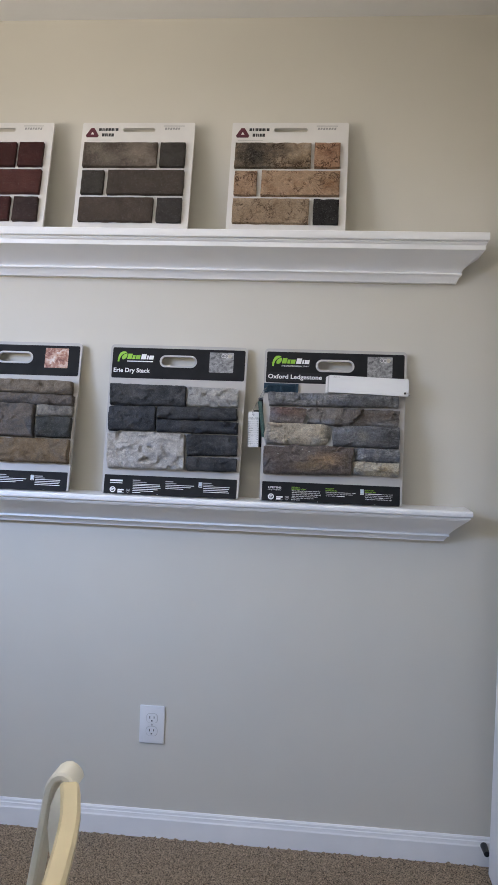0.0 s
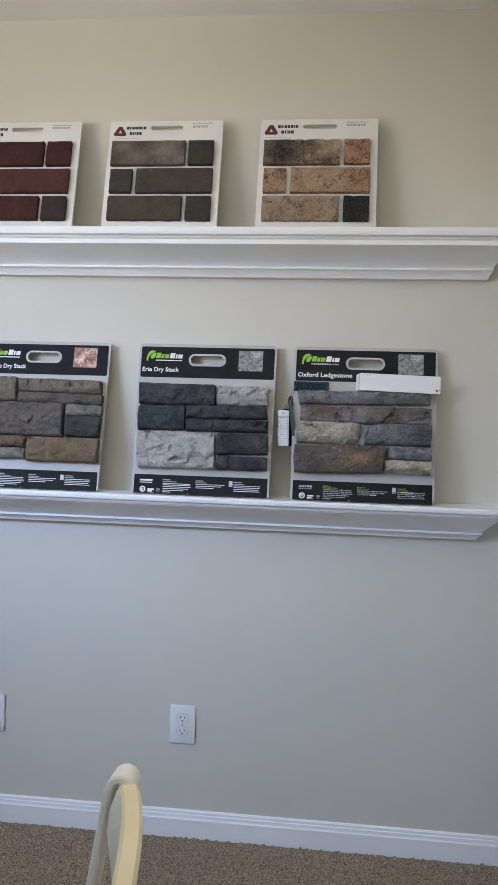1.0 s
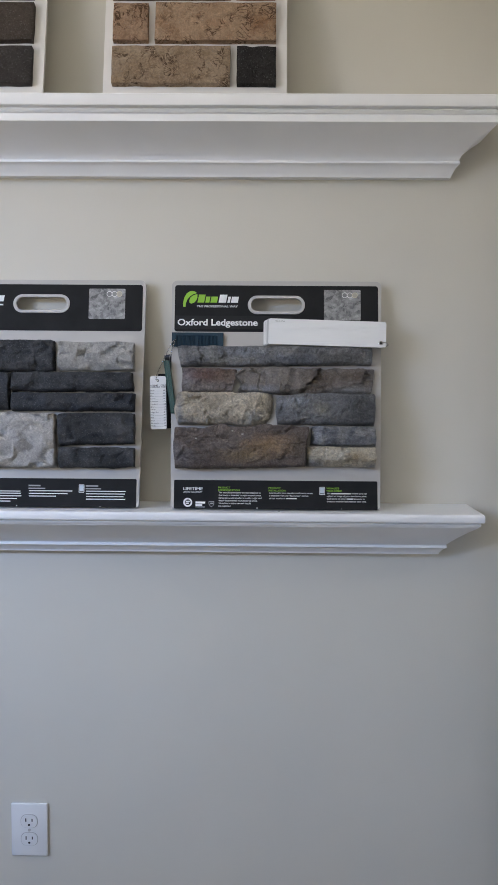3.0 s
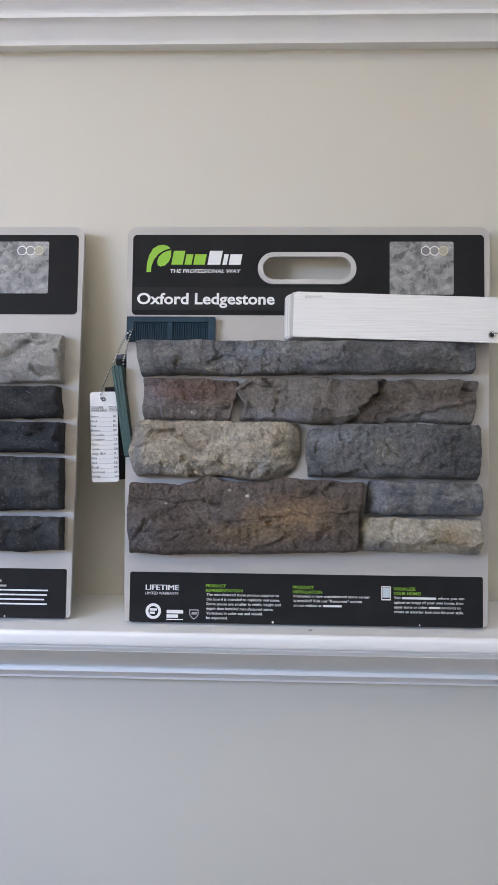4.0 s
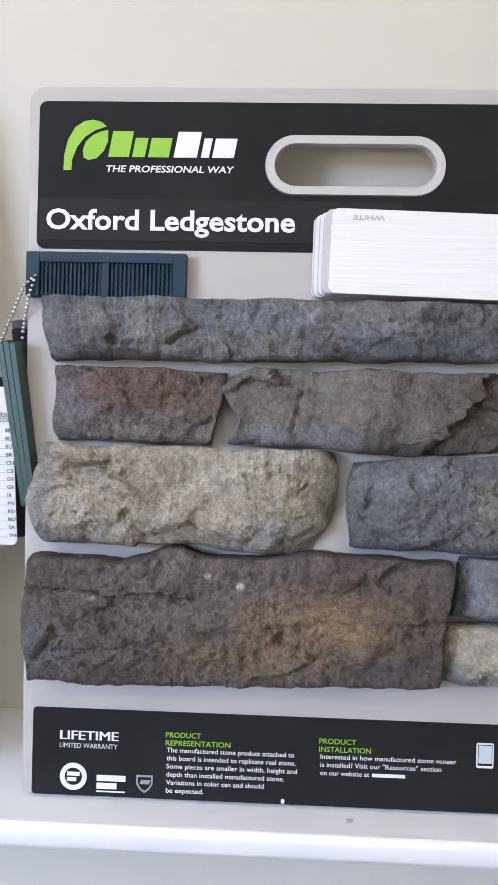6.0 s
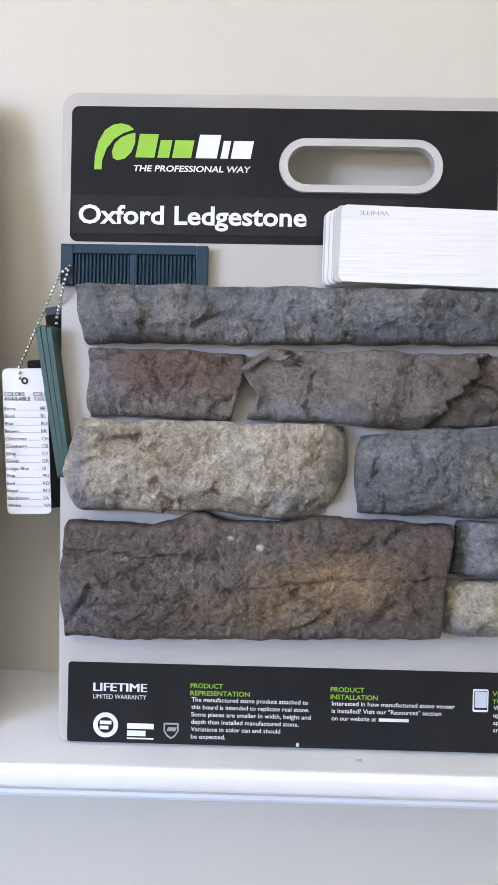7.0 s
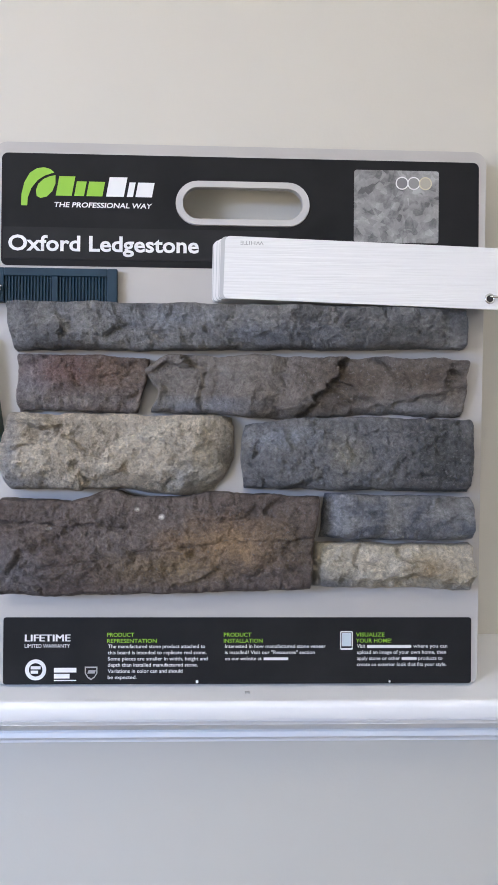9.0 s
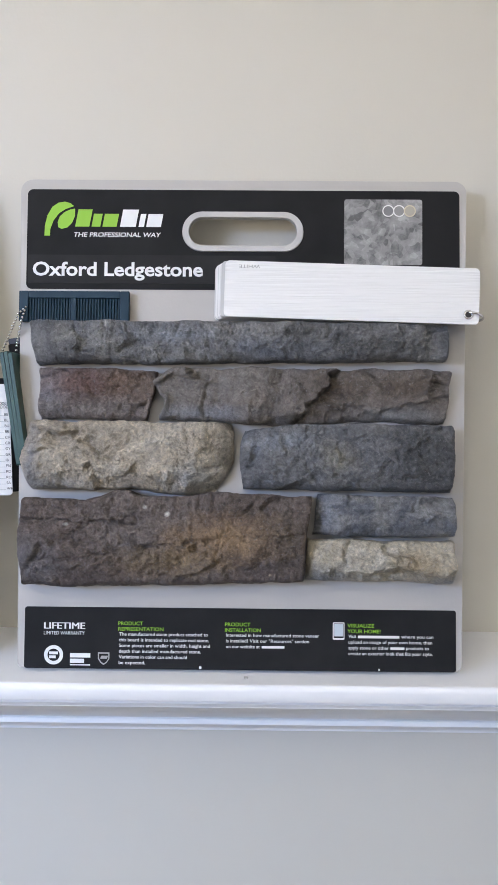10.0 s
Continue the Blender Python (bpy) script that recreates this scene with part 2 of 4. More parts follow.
def bars(parent, rects, y, material, slant=0.0, name="lettering_bar"):
    for x0, z0, x1, z1 in rects:
        part(name, bar(bmesh.new(), x0, z0, x1, z1, y, slant), material, parent)


def lettering(parent, body, x0, x1, z0, cap, y, material, bold=0.0, turn=0.0, name="lettering", slant=0.0, label=""):
    """Flat letters from x0 to x1 (x1 None: natural width), baseline z0, capital height cap."""
    cu = bpy.data.curves.new(name, "FONT")
    cu.body, cu.resolution_u, cu.offset, cu.shear = body, 3, bold, slant
    tmp = bpy.data.objects.new(name, cu)
    scene.collection.objects.link(tmp)
    me = bpy.data.meshes.new_from_object(tmp.evaluated_get(bpy.context.evaluated_depsgraph_get()))
    bpy.data.objects.remove(tmp)
    bpy.data.curves.remove(cu)
    xs = [v.co.x for v in me.vertices]
    k = cap / 0.69
    kx = (x1 - x0) / (max(xs) - min(xs)) if x1 is not None else k
    lo = min(xs)
    for v in me.vertices:
        px, pz = (v.co.x - lo) * kx, v.co.y * k
        if turn:
            px, pz = (max(xs) - lo) * kx - px, cap - pz
        v.co = (x0 + px, y, z0 + pz)
    me.name = name
    me.materials.clear()
    me.materials.append(material)
    ob = new(name, me)
    ob.parent = parent
    if label:
        ob["label"] = label
    return ob


def sweep(profile, x_left, x_corner, k=1.0):
    """A moulding along the north wall with a mitred return at its east end; profile: (outset, z) from top back to bottom back."""
    bm = bmesh.new()
    rings = [[bm.verts.new((x_left, -o, z)), bm.verts.new((x_corner + k * o, -o, z)), bm.verts.new((x_corner + k * o, 0.0, z))] for o, z in profile]
    for a, b in zip(rings, rings[1:]):
        for i in (0, 1):
            bm.faces.new((a[i], a[i + 1], b[i + 1], b[i]))
    return bm


# ---- setting ----
W, E, S, H = -2.6, 0.56, -3.1, 2.44


def wall(name, pieces):
    bm = bmesh.new()
    for p in pieces:
        box(bm, *p)
    return tagged(mesh_ob(name, bm, M_WALL), "warm greige painted drywall", "wall", kind="structure")


wall("wall_north", [(W - 0.12, 0.0, 0, E + 0.12, 0.12, H)])
wall("wall_east", [(E, S, 0, E + 0.12, 0.0, H)])
wall("wall_west", [(W - 0.12, S, 0, W, 0, 0.65), (W - 0.12, S, 2.30, W, 0, H), (W - 0.12, S, 0.65, W, -3.0, 2.30), (W - 0.12, -1.4, 0.65, W, 0, 2.30)])
wall("wall_south", [(W - 0.12, S - 0.12, 0, E + 0.12, S, 0.9), (W - 0.12, S - 0.12, 2.32, E + 0.12, S, H), (W - 0.12, S - 0.12, 0.9, -2.1, S, 2.32), (0.3, S - 0.12, 0.9, E + 0.12, S, 2.32)])
tagged(mesh_ob("ceiling", boxed(W - 0.12, S - 0.12, H, E + 0.12, 0.12, H + 0.1), M_CEIL), "flat white painted ceiling", "ceiling", kind="structure")
tagged(mesh_ob("ground", boxed(-60, -60, -0.45, 60, 60, -0.35), mat("outside_ground", (0.22, 0.22, 0.13), 0.95, vary=0.3, scale=0.5)), "grass ground outside the windows", "ground", kind="structure")


def window(name, m, wide, high, label):
    w = tagged(new(name), label, "window", kind="structure")
    w.matrix_world = m
    bm = bmesh.new()
    for b in ((-wide / 2, -0.03, 0, -wide / 2 + 0.05, 0.03, high), (wide / 2 - 0.05, -0.03, 0, wide / 2, 0.03, high), (-wide / 2 + 0.05, -0.03, 0, wide / 2 - 0.05, 0.03, 0.05), (-wide / 2 + 0.05, -0.03, high - 0.05, wide / 2 - 0.05, 0.03, high), (-0.02, -0.025, 0.05, 0.02, 0.025, high - 0.05)):
        box(bm, *b)
    part("window_frame", bm, M_TRIM, w)
    part("window_sill", boxed(-wide / 2 - 0.04, -0.10, -0.03, wide / 2 + 0.04, -0.031, 0.0, bevel=0.004), M_TRIM, w)
    return w


window("window_1", pose(-0.9, S - 0.06, 0.9, 0, 0, 180), 2.4, 1.42, "white framed window letting in daylight")
window("window_2", pose(W - 0.06, -2.2, 0.65, 0, 0, 90), 1.6, 1.65, "white framed window letting in sky light")

# carpet: a pile of uneven tufts near the north wall, a plain slab beyond
def carpet():
    tagged(mesh_ob("floor", boxed(W - 0.12, S - 0.12, -0.1, E + 0.12, 0.12, -0.012), M_CARPET), "subfloor under the carpet", "floor", kind="structure")
    bm = bmesh.new()
    x0, x1, y0, y1, step = -1.35, E, -1.0, 0.0, 0.0065
    nx, ny = int((x1 - x0) / step), int((y1 - y0) / step)
    grid = []
    for j in range(ny + 1):
        row = []
        for i in range(nx + 1):
            x, y = x0 + (x1 - x0) * i / nx, y0 + (y1 - y0) * j / ny
            h = noise.noise((x * 75, y * 75, 0.3)) * 0.006 + noise.noise((x * 150, y * 150, 4.3)) * 0.008 + noise.noise((x * 9, y * 9, 8)) * 0.003
            row.append(bm.verts.new((x, y, h)))
        grid.append(row)
    for j in range(ny):
        for i in range(nx):
            bm.faces.new((grid[j][i], grid[j][i + 1], grid[j + 1][i + 1], grid[j + 1][i]))
    tagged(mesh_ob("carpet_pile", bm, M_CARPET, smooth=80), "brown flecked cut-pile carpet along the wall", "carpet", kind="stuff")
    bm = bmesh.new()
    box(bm, W, S, -0.011, E, -1.0, 0.0)
    box(bm, W, -1.0, -0.011, -1.35, 0.0, 0.0)
    tagged(mesh_ob("carpet", bm, M_CARPET), "brown flecked cut-pile carpet", "carpet", kind="structure")


carpet()

base_profile = [(0.0, 0.081), (0.004, 0.081), (0.0075, 0.077), (0.008, 0.071), (0.0105, 0.069), (0.012, 0.060), (0.0145, 0.056), (0.0145, 0.0), (0.0, 0.0)]
bm = bmesh.new()
rings = [[bm.verts.new((W, -o, z)), bm.verts.new((0.515, -o, z))] for o, z in base_profile]
for a, b in zip(rings, rings[1:]):
    bm.faces.new((a[0], a[1], b[1], b[0]))
bm.faces.new([r[1] for r in rings])
tagged(mesh_ob("baseboard", bm, M_TRIM), "white moulded baseboard", "baseboard", kind="structure")

# open white door standing against the east wall, with a dark door stop behind it
door = tagged(new("door_1"), "white painted door standing open against the wall", "door", kind="structure")
door.location = (0, 0, 0)
part("door_leaf", boxed(0.496, -0.86, 0.016, 0.531, -0.085, 2.05, bevel=0.003), M_TRIM, door)
bm = bmesh.new()
r = bmesh.ops.create_cone(bm, segments=14, radius1=0.010, radius2=0.008, depth=0.05, cap_ends=True)
bmesh.ops.rotate(bm, verts=bm.verts, cent=(0, 0, 0), matrix=Matrix.Rotation(radians(90), 3, "X"))
bmesh.ops.translate(bm, verts=bm.verts, vec=(0.495, -0.037, 0.06))
tagged(mesh_ob("door_stop", bm, M_BLACK, smooth=40), "small black rubber door stop on the baseboard", "door stop")


# wall shelves of crown moulding
def wall_shelf(zt, lip, lip_h, tip_x, drop, label, nose=(0.003, 0.003), foot=0.040, hollow=0.75, fillet=0.11):
    t = thing("wall_shelf", label, "shelf", group="moulded shelves on the wall")
    k = 0.54
    cx = tip_x - k * lip
    e = 0.003
    na, nb = nose
    arc_in = [(lip - na + na * math.sin(u * math.pi / 16), zt - nb + nb * math.cos(u * math.pi / 16)) for u in range(9)]
    top = [(0.0, zt)] + arc_in + [(lip, zt - lip_h + e), (lip - 0.001, zt - lip_h + 0.001), (lip - e, zt - lip_h), (0.0, zt - lip_h)]
    part("top_board", sweep(top, W, cx, k), M_TRIM, t, smooth=35)
    z1 = zt - lip_h
    o = lip - 0.008
    zb = zt - drop
    p = [(0.0, z1 - 0.0005), (o - 0.004, z1 - 0.0005), (o, z1 - 0.004), (o - 0.003, z1 - 0.008), (o - 0.007, z1 - 0.010), (o - 0.007, z1 - 0.010 - fillet * drop)]
    a = p[-1]
    cove_end = (foot, zb + 0.225 * drop)
    n = 12
    for i in range(1, n + 1):
        u = i / n
        # a cove: running in under the board, then falling steeply
        oo = a[0] + (cove_end[0] - a[0]) * (hollow * math.sin(math.pi / 2 * u) + (1 - hollow) * u)
        p.append((oo, a[1] + (cove_end[1] - a[1]) * u))
    q = cove_end
    p += [(q[0] + 0.003, q[1] - 0.0005), (q[0] + 0.004, q[1] - 0.005), (q[0] - 0.001, q[1] - 0.0065)]
    for i in range(1, 6):
        u = i / 5
        p.append((q[0] - 0.001 - (foot - 0.024) * u ** 0.8, q[1] - 0.0065 - (q[1] - 0.0065 - zb - 0.003) * u))
    p += [(p[-1][0] - 0.001, zb), (0.0, zb)]
    part("crown_moulding", sweep(p, W, cx, k), M_TRIM, t, smooth=25)
    return t


wall_shelf(1.788, 0.146, 0.022, 0.418, 0.117, "long white crown-moulding shelf high on the wall")
low_shelf = wall_shelf(1.032, 0.134, 0.0165, 0.406, 0.0985, "long white crown-moulding shelf at waist height", (0.006, 0.006), 0.040, 0.2, 0.01)
part("paint_chip", boxed(0.0205, -0.1195, 1.0318, 0.0245, -0.1165, 1.0330, bevel=0.0004), M_RIM, low_shelf, "small chip in the paint")


# wall plates
def outlet(cx, z0, w=0.076, h=0.114):
    t = thing("power_outlet", "white duplex power outlet on the wall", "outlet")
    part("cover_plate", boxed(cx - w / 2, -0.0065, z0, cx + w / 2, -0.0002, z0 + h, bevel=0.0025, segs=3), M_PLATE, t, smooth=40)
    for dz in (h * 0.33, h * 0.67):
        z = z0 + dz
        face = slab([rounded(cx - 0.0165, z - 0.0135, cx + 0.0165, z + 0.0135, 0.011)], -0.0085, -0.0060)
        # a thin grey ring draws the shade around the receptacle
        part("receptacle_gap", slab([rounded(cx - 0.0178, z - 0.0148, cx + 0.0178, z + 0.0148, 0.012)], -0.0068, -0.0060), M_RIM, t)
        f = part("receptacle", face, M_PLATE, t)
        for dx, hh in ((-0.0065, 0.0075), (0.0065, 0.006)):
            part("slot", boxed(cx + dx - 0.0011, -0.0089, z + 0.003 - hh / 2, cx + dx + 0.0011, -0.0080, z + 0.003 + hh / 2), M_SLOT, f)
        part("slot", slab([rounded(cx - 0.0024, z - 0.0095, cx + 0.0024, z - 0.005, 0.0022)], -0.0089, -0.0080), M_SLOT, f)
    part("screw", slab([rounded(cx - 0.003, z0 + h / 2 - 0.003, cx + 0.003, z0 + h / 2 + 0.003, 0.0029)], -0.0075, -0.0060), M_RIM, t)


outlet(-0.489, 0.281)
bp = thing("blank_wall_plate", "white cover plate with one small jack on the wall", "wall plate")
part("cover_plate", boxed(-1.124, -0.0065, 0.277, -1.044, -0.0002, 0.391, bevel=0.0025, segs=3), M_PLATE, bp, smooth=40)
part("jack", slab([rounded(-1.087, 0.365, -1.081, 0.371, 0.0029)], -0.0085, -0.0060), M_SLOT, bp)


# ---- stone sample boards ----
def stone(parent, quad, depth, material, seed, step=0.005, wob=0.002, amp=0.004, fine=0.0008, relief=None, edge=None, label="", r=0.0045):
    """A cast stone on a board: quad = corners (x, z) top left, top right, bottom right, bottom left; it swells from the board to depth."""
    (ax, az), (bx, bz), (cx, cz), (dx, dz) = quad
    cz, dz = cz - 0.0028, dz - 0.0028
    w = (math.hypot(bx - ax, bz - az) + math.hypot(cx - dx, cz - dz)) / 2
    h = (math.hypot(dx - ax, dz - az) + math.hypot(cx - bx, cz - bz)) / 2

    def stops(length):
        ends = [0.0, 0.0006, 0.0016, 0.0032, 0.0056]
        n = max(2, int((length - 0.012) / step))
        return ends + [0.0085 + (length - 0.017) * i / n for i in range(n + 1)] + [length - e for e in reversed(ends)]

    us, vs = stops(w), stops(h)
    bm = bmesh.new()
    rows = []
    for v in vs:
        row = []
        tv = v / h
        # the face leans back above its brow and turns under below it
        brow = min(0.10 * h, 0.005) * (min(1.0, tv / 0.55) - 1.8 * max(0.0, tv - 0.70) / 0.3 - 0.7)
        for u in us:
            tu = u / w
            x = (ax + (bx - ax) * tu) * (1 - tv) + (dx + (cx - dx) * tu) * tv
            z = (az + (bz - az) * tu) * (1 - tv) + (dz + (cz - dz) * tu) * tv
            if edge is not None:
                ex, ez = edge(tu, tv)
                x, z = x + ex, z + ez
            nx = noise.fractal((x * 30 + seed, z * 30, seed), 0.75, 2.3, 4)
            nz = noise.fractal((x * 30, z * 30 + seed, seed + 9.0), 0.75, 2.3, 4)
            d = min(u, w - u, v, h - v)
            # the arris is sharp in places and worn back in others
            rr = r * (0.30 + 0.85 * max(0.0, 0.45 + 0.9 * noise.noise((x * 42 + seed, z * 42, 4.0))))
            k = min(1.0, d / rr)
            du, dv = min(u, w - u), min(v, h - v)
            if du < rr * 1.4 and dv < rr * 1.4:
                k = min(k, max(0.0, (rr * 1.4 - math.hypot(rr * 1.4 - du, rr * 1.4 - dv)) / rr))
            swell = 0.70 + 0.30 * math.sqrt(max(0.0, 1 - (1 - k) ** 2)) if d > 0 else 0.0
            swell = swell if k >= 0.02 or d <= 0 else 0.5
            if d > 0 and h - v < 0.006:
                # the lower edge rolls under
                swell = min(swell, 0.40 + 0.60 * math.sqrt(max(0.0, 1 - (1 - (h - v) / 0.006) ** 2)))
            # chipped facets: a tilted plane for each cell, broken at its borders
            wx, wz = 0.35 * noise.noise((x * 60, z * 60, seed)), 0.35 * noise.noise((x * 60, z * 60, seed + 3))
            px, pz = x * 30 + wx, z * 46 + wz
            dist, pts = noise.voronoi((px, pz, seed * 1.3))
            fac = []
            for c in pts[:2]:
                g = noise.noise_vector(c * 7.3 + Vector((seed, 2.0, 5.0)))
                fac.append(1.4 * g.x * (px - c.x) + 0.9 * g.y * (pz - c.y) + 0.35 * g.z)
            m = 0.5 + 0.5 * min(1.0, (dist[1] - dist[0]) / 0.10)
            facet = fac[0] * m + fac[1] * (1 - m)
            broad = noise.fractal((x * 20 + seed * 3, z * 26, 1.0), 0.9, 2.1, 3)
            grain = noise.fractal((x * 165 + seed, z * 165, 6.0), 0.45, 2.1, 3)
            ridge = abs(noise.noise((x * 95 + seed, z * 130, 8.0)))
            bump = amp * (0.95 * broad + 2.35 * facet) + fine * (1.05 * grain - 1.0 * ridge)
            y = depth * swell + (bump * (0.35 + 0.65 * k) if d > 0 else 0.0)
            if relief is not None and d > 0:
                cut = relief(tu, tv, x, z)
                y += cut if cut < 0 else cut * (0.3 + 0.7 * k)
            y += brow * (0.8 + 0.7 * broad) if d > 0 else 0.0
            y = max(y, 0.002) if d > 0 else -0.0005
            if d <= 0:
                # the back is smaller than the face, so the sides run in under it
                x += 0.0012 * ((tu < 0.01) - (tu > 0.99))
                z += 0.0012 * ((tv > 0.99) - (tv < 0.01))
            row.append(bm.verts.new((x + nx * wob * 1.35, -y, z + nz * wob * 1.35)))
        rows.append(row)
    for a, b in zip(rows, rows[1:]):
        for i in range(len(us) - 1):
            bm.faces.new((a[i], a[i + 1], b[i + 1], b[i]))
    ob = part("stone", bm, material, parent, label)
    for p in ob.data.polygons:
        p.use_smooth = True
    ob.data.set_sharp_from_angle(angle=radians(55))
    return ob


def leaf_shapes(bm, x, z, s, y):
    """The green leaf mark: a hooked crescent and a leaf blade, one unit high."""
    hook = [(0.0, 0.0), (0.01, 0.30), (0.08, 0.60), (0.22, 0.85), (0.40, 0.97), (0.58, 1.0), (0.74, 0.96), (0.85, 0.87), (0.62, 0.79), (0.42, 0.66), (0.26, 0.45), (0.17, 0.20), (0.16, 0.0)]
    blade = [(0.88, 0.80), (0.88, 0.58), (0.80, 0.38), (0.66, 0.24), (0.50, 0.20), (0.40, 0.25), (0.38, 0.40), (0.44, 0.57), (0.58, 0.70), (0.74, 0.77)]
    flat(bm, [(x + s * p, z + s * q) for p, q in hook], y)
    return flat(bm, [(x + s * p, z + s * q) for p, q in blade], y)


FOOT = ["The manufactured stone product attached to", "this board is intended to replicate real stone.", "Some pieces are smaller in width, height and", "depth than installed manufactured stone.", "Variations in color can and should", "be expected."]
FOOT_W = [0.0795, 0.0805, 0.0815, 0.0735, 0.061, 0.0235]


def stone_board(cx, base_y, lean, title, title_w, label, picture, readable):
    """A grey carrying board with a charcoal header and footer, leaning on the wall; x across, z up the board, y into it."""
    t = thing("stone_sample_board", label, "sample board", pose(cx, base_y, 1.0345, -lean, 0, 0), "stone sample boards on the shelf")
    hole = rounded(-0.0497, 0.3832, 0.0497, 0.4100, 0.0132)
    p = part("panel", slab([[(x * (1 + 0.028 * z / 0.44), z) for x, z in rounded(-0.1985, 0.0, 0.1985, 0.4435, 0.011, 6, 0.005)], hole], 0.0, 0.009), M_PANEL, t)
    bv = p.modifiers.new("edge", "BEVEL")
    bv.width, bv.segments, bv.limit_method, bv.angle_limit = 0.0016, 2, "ANGLE", radians(50)
    part("handle_rim", slab([rounded(-0.0552, 0.3785, 0.0552, 0.4148, 0.018, 8), rounded(-0.0496, 0.3834, 0.0496, 0.4098, 0.013, 8)], -0.0022, 0.002), M_RIM, t, "pale grey rim of the hand hole")
    part("header", slab([rounded(-0.1975, 0.3430, 0.1975, 0.4352, 0.005), rounded(-0.0555, 0.3782, 0.0555, 0.4151, 0.018, 8)], -0.0006, 0.0), M_LABEL, t, "charcoal printed header")
    if readable:
        part("title_strip", slab([rounded(-0.1960, 0.3475, 0.0300, 0.3735, 0.0008, 2)], -0.0010, -0.0006), M_LABEL2, t)
    part("footer", slab([rounded(-0.1925, 0.0005, 0.1935, 0.0552, 0.002, 2)], -0.0006, 0.0), M_LABEL, t, "charcoal printed footer")
    yi = -0.0012
    bm = leaf_shapes(bmesh.new(), -0.1815, 0.3920, 0.0315, yi)
    part("leaf_mark", bm, M_GREEN, t, "green leaf mark")
    bm = bmesh.new()
    for a, b, top in ((-0.1535, -0.1405, 0.4155), (-0.1385, -0.1305, 0.4115), (-0.1285, -0.1155, 0.4115)):
        bar(bm, a, 0.3995, b, top, yi, 0.18)
    part("word_mark", bm, M_GREEN, t, "green blocks of the word mark")
    bm = bmesh.new()
    for a, b, top in ((-0.1125, -0.0980, 0.4155), (-0.0955, -0.0905, 0.4115), (-0.0885, -0.0750, 0.4115)):
        bar(bm, a, 0.3995, b, top, yi, 0.18)
    part("word_mark", bm, M_INK, t, "white blocks of the word mark")
    lettering(t, title, -0.1915, -0.1915 + title_w, 0.3553 if readable else 0.3605, 0.0122, yi - 0.0004, M_INK, bold=0.024, label="white title lettering")
    part("picture", slab([rounded(0.0925, 0.3660, 0.1635, 0.4262, 0.002, 3)], -0.0010, -0.0006), picture, t, "printed picture of broken stone")
    if picture is M_PIC_GREY:
        for i, c in enumerate(((0.20, 0.20, 0.21), (0.27, 0.27, 0.27), (0.42, 0.39, 0.33))):
            bm = slab([rounded(0.1275 + i * 0.0098, 0.4105, 0.1375 + i * 0.0098, 0.4205, 0.0049)], -0.0013 - i * 0.0001, -0.0010)
            o = part("swatch", bm, mat("swatch_ink", c, 0.5), t)
            ring = slab([rounded(0.1271 + i * 0.0098, 0.4101, 0.1379 + i * 0.0098, 0.4209, 0.0053), rounded(0.1280 + i * 0.0098, 0.4110, 0.1370 + i * 0.0098, 0.4200, 0.0044)], -0.0017 - i * 0.0001, -0.0013)
            part("swatch_ring", ring, M_INK if i < 2 else mat("tan_ink", (0.6, 0.55, 0.4), 0.5), o)
    # footer marks
    n0 = len(t.children)
    bm = slab([rounded(-0.1745, 0.0030, -0.1575, 0.0200, 0.0084, 8), rounded(-0.1715, 0.0060, -0.1605, 0.0170, 0.0054, 8)], yi, -0.0006)
    bar(bm, -0.1700, 0.0120, -0.1620, 0.0145, yi)
    bar(bm, -0.1700, 0.0085, -0.1640, 0.0110, yi)
    part("seal_mark", bm, M_INK, t, "white round seal mark")
    bm = bmesh.new()
    for a, b, z0, z1 in ((-0.1512, -0.1330, 0.0104, 0.0142), (-0.1512, -0.1385, 0.0055, 0.0093), (-0.1512, -0.1330, 0.0034, 0.0044)):
        bar(bm, a, z0, b, z1, yi)
    part("block_mark", bm, M_INK, t)
    sh = [(-0.1262, 0.0140), (-0.1262, 0.0085), (-0.1240, 0.0050), (-0.1211, 0.0030), (-0.1182, 0.0050), (-0.1160, 0.0085), (-0.1160, 0.0140)]
    mid = [(-0.1211 + (x + 0.1211) * 0.82, 0.0088 + (z - 0.0088) * 0.80) for x, z in sh]
    bm = slab([sh, mid], yi, -0.0006)
    bar(bm, -0.1242, 0.0085, -0.1182, 0.0112, yi, 0.4)
    part("shield_mark", bm, M_GREY, t)
    icon = slab([rounded(0.0836, 0.0275, 0.0940, 0.0428, 0.001, 3)], yi, -0.0006)
    ic = part("tablet_icon", icon, M_INK, t)
    part("tablet_bezel", slab([rounded(0.0844, 0.0290, 0.0932, 0.0419, 0.0004, 2)], yi - 0.0002, yi), M_LABEL, ic)
    part("tablet_screen", slab([rounded(0.0848, 0.0305, 0.0928, 0.0415, 0.0004, 2)], yi - 0.0004, yi - 0.0002), mat("icon_blue_grey", (0.55, 0.62, 0.68), 0.5), ic)
    for cx_, w in ((-0.0345, 0.0011), (0.1250, 0.0008)):
        part("chipped_spot", slab([rounded(cx_ - w, 0.0012, cx_ + w, 0.0012 + 2.4 * w, w * 0.8, 3)], yi, -0.0006), M_INK, t)
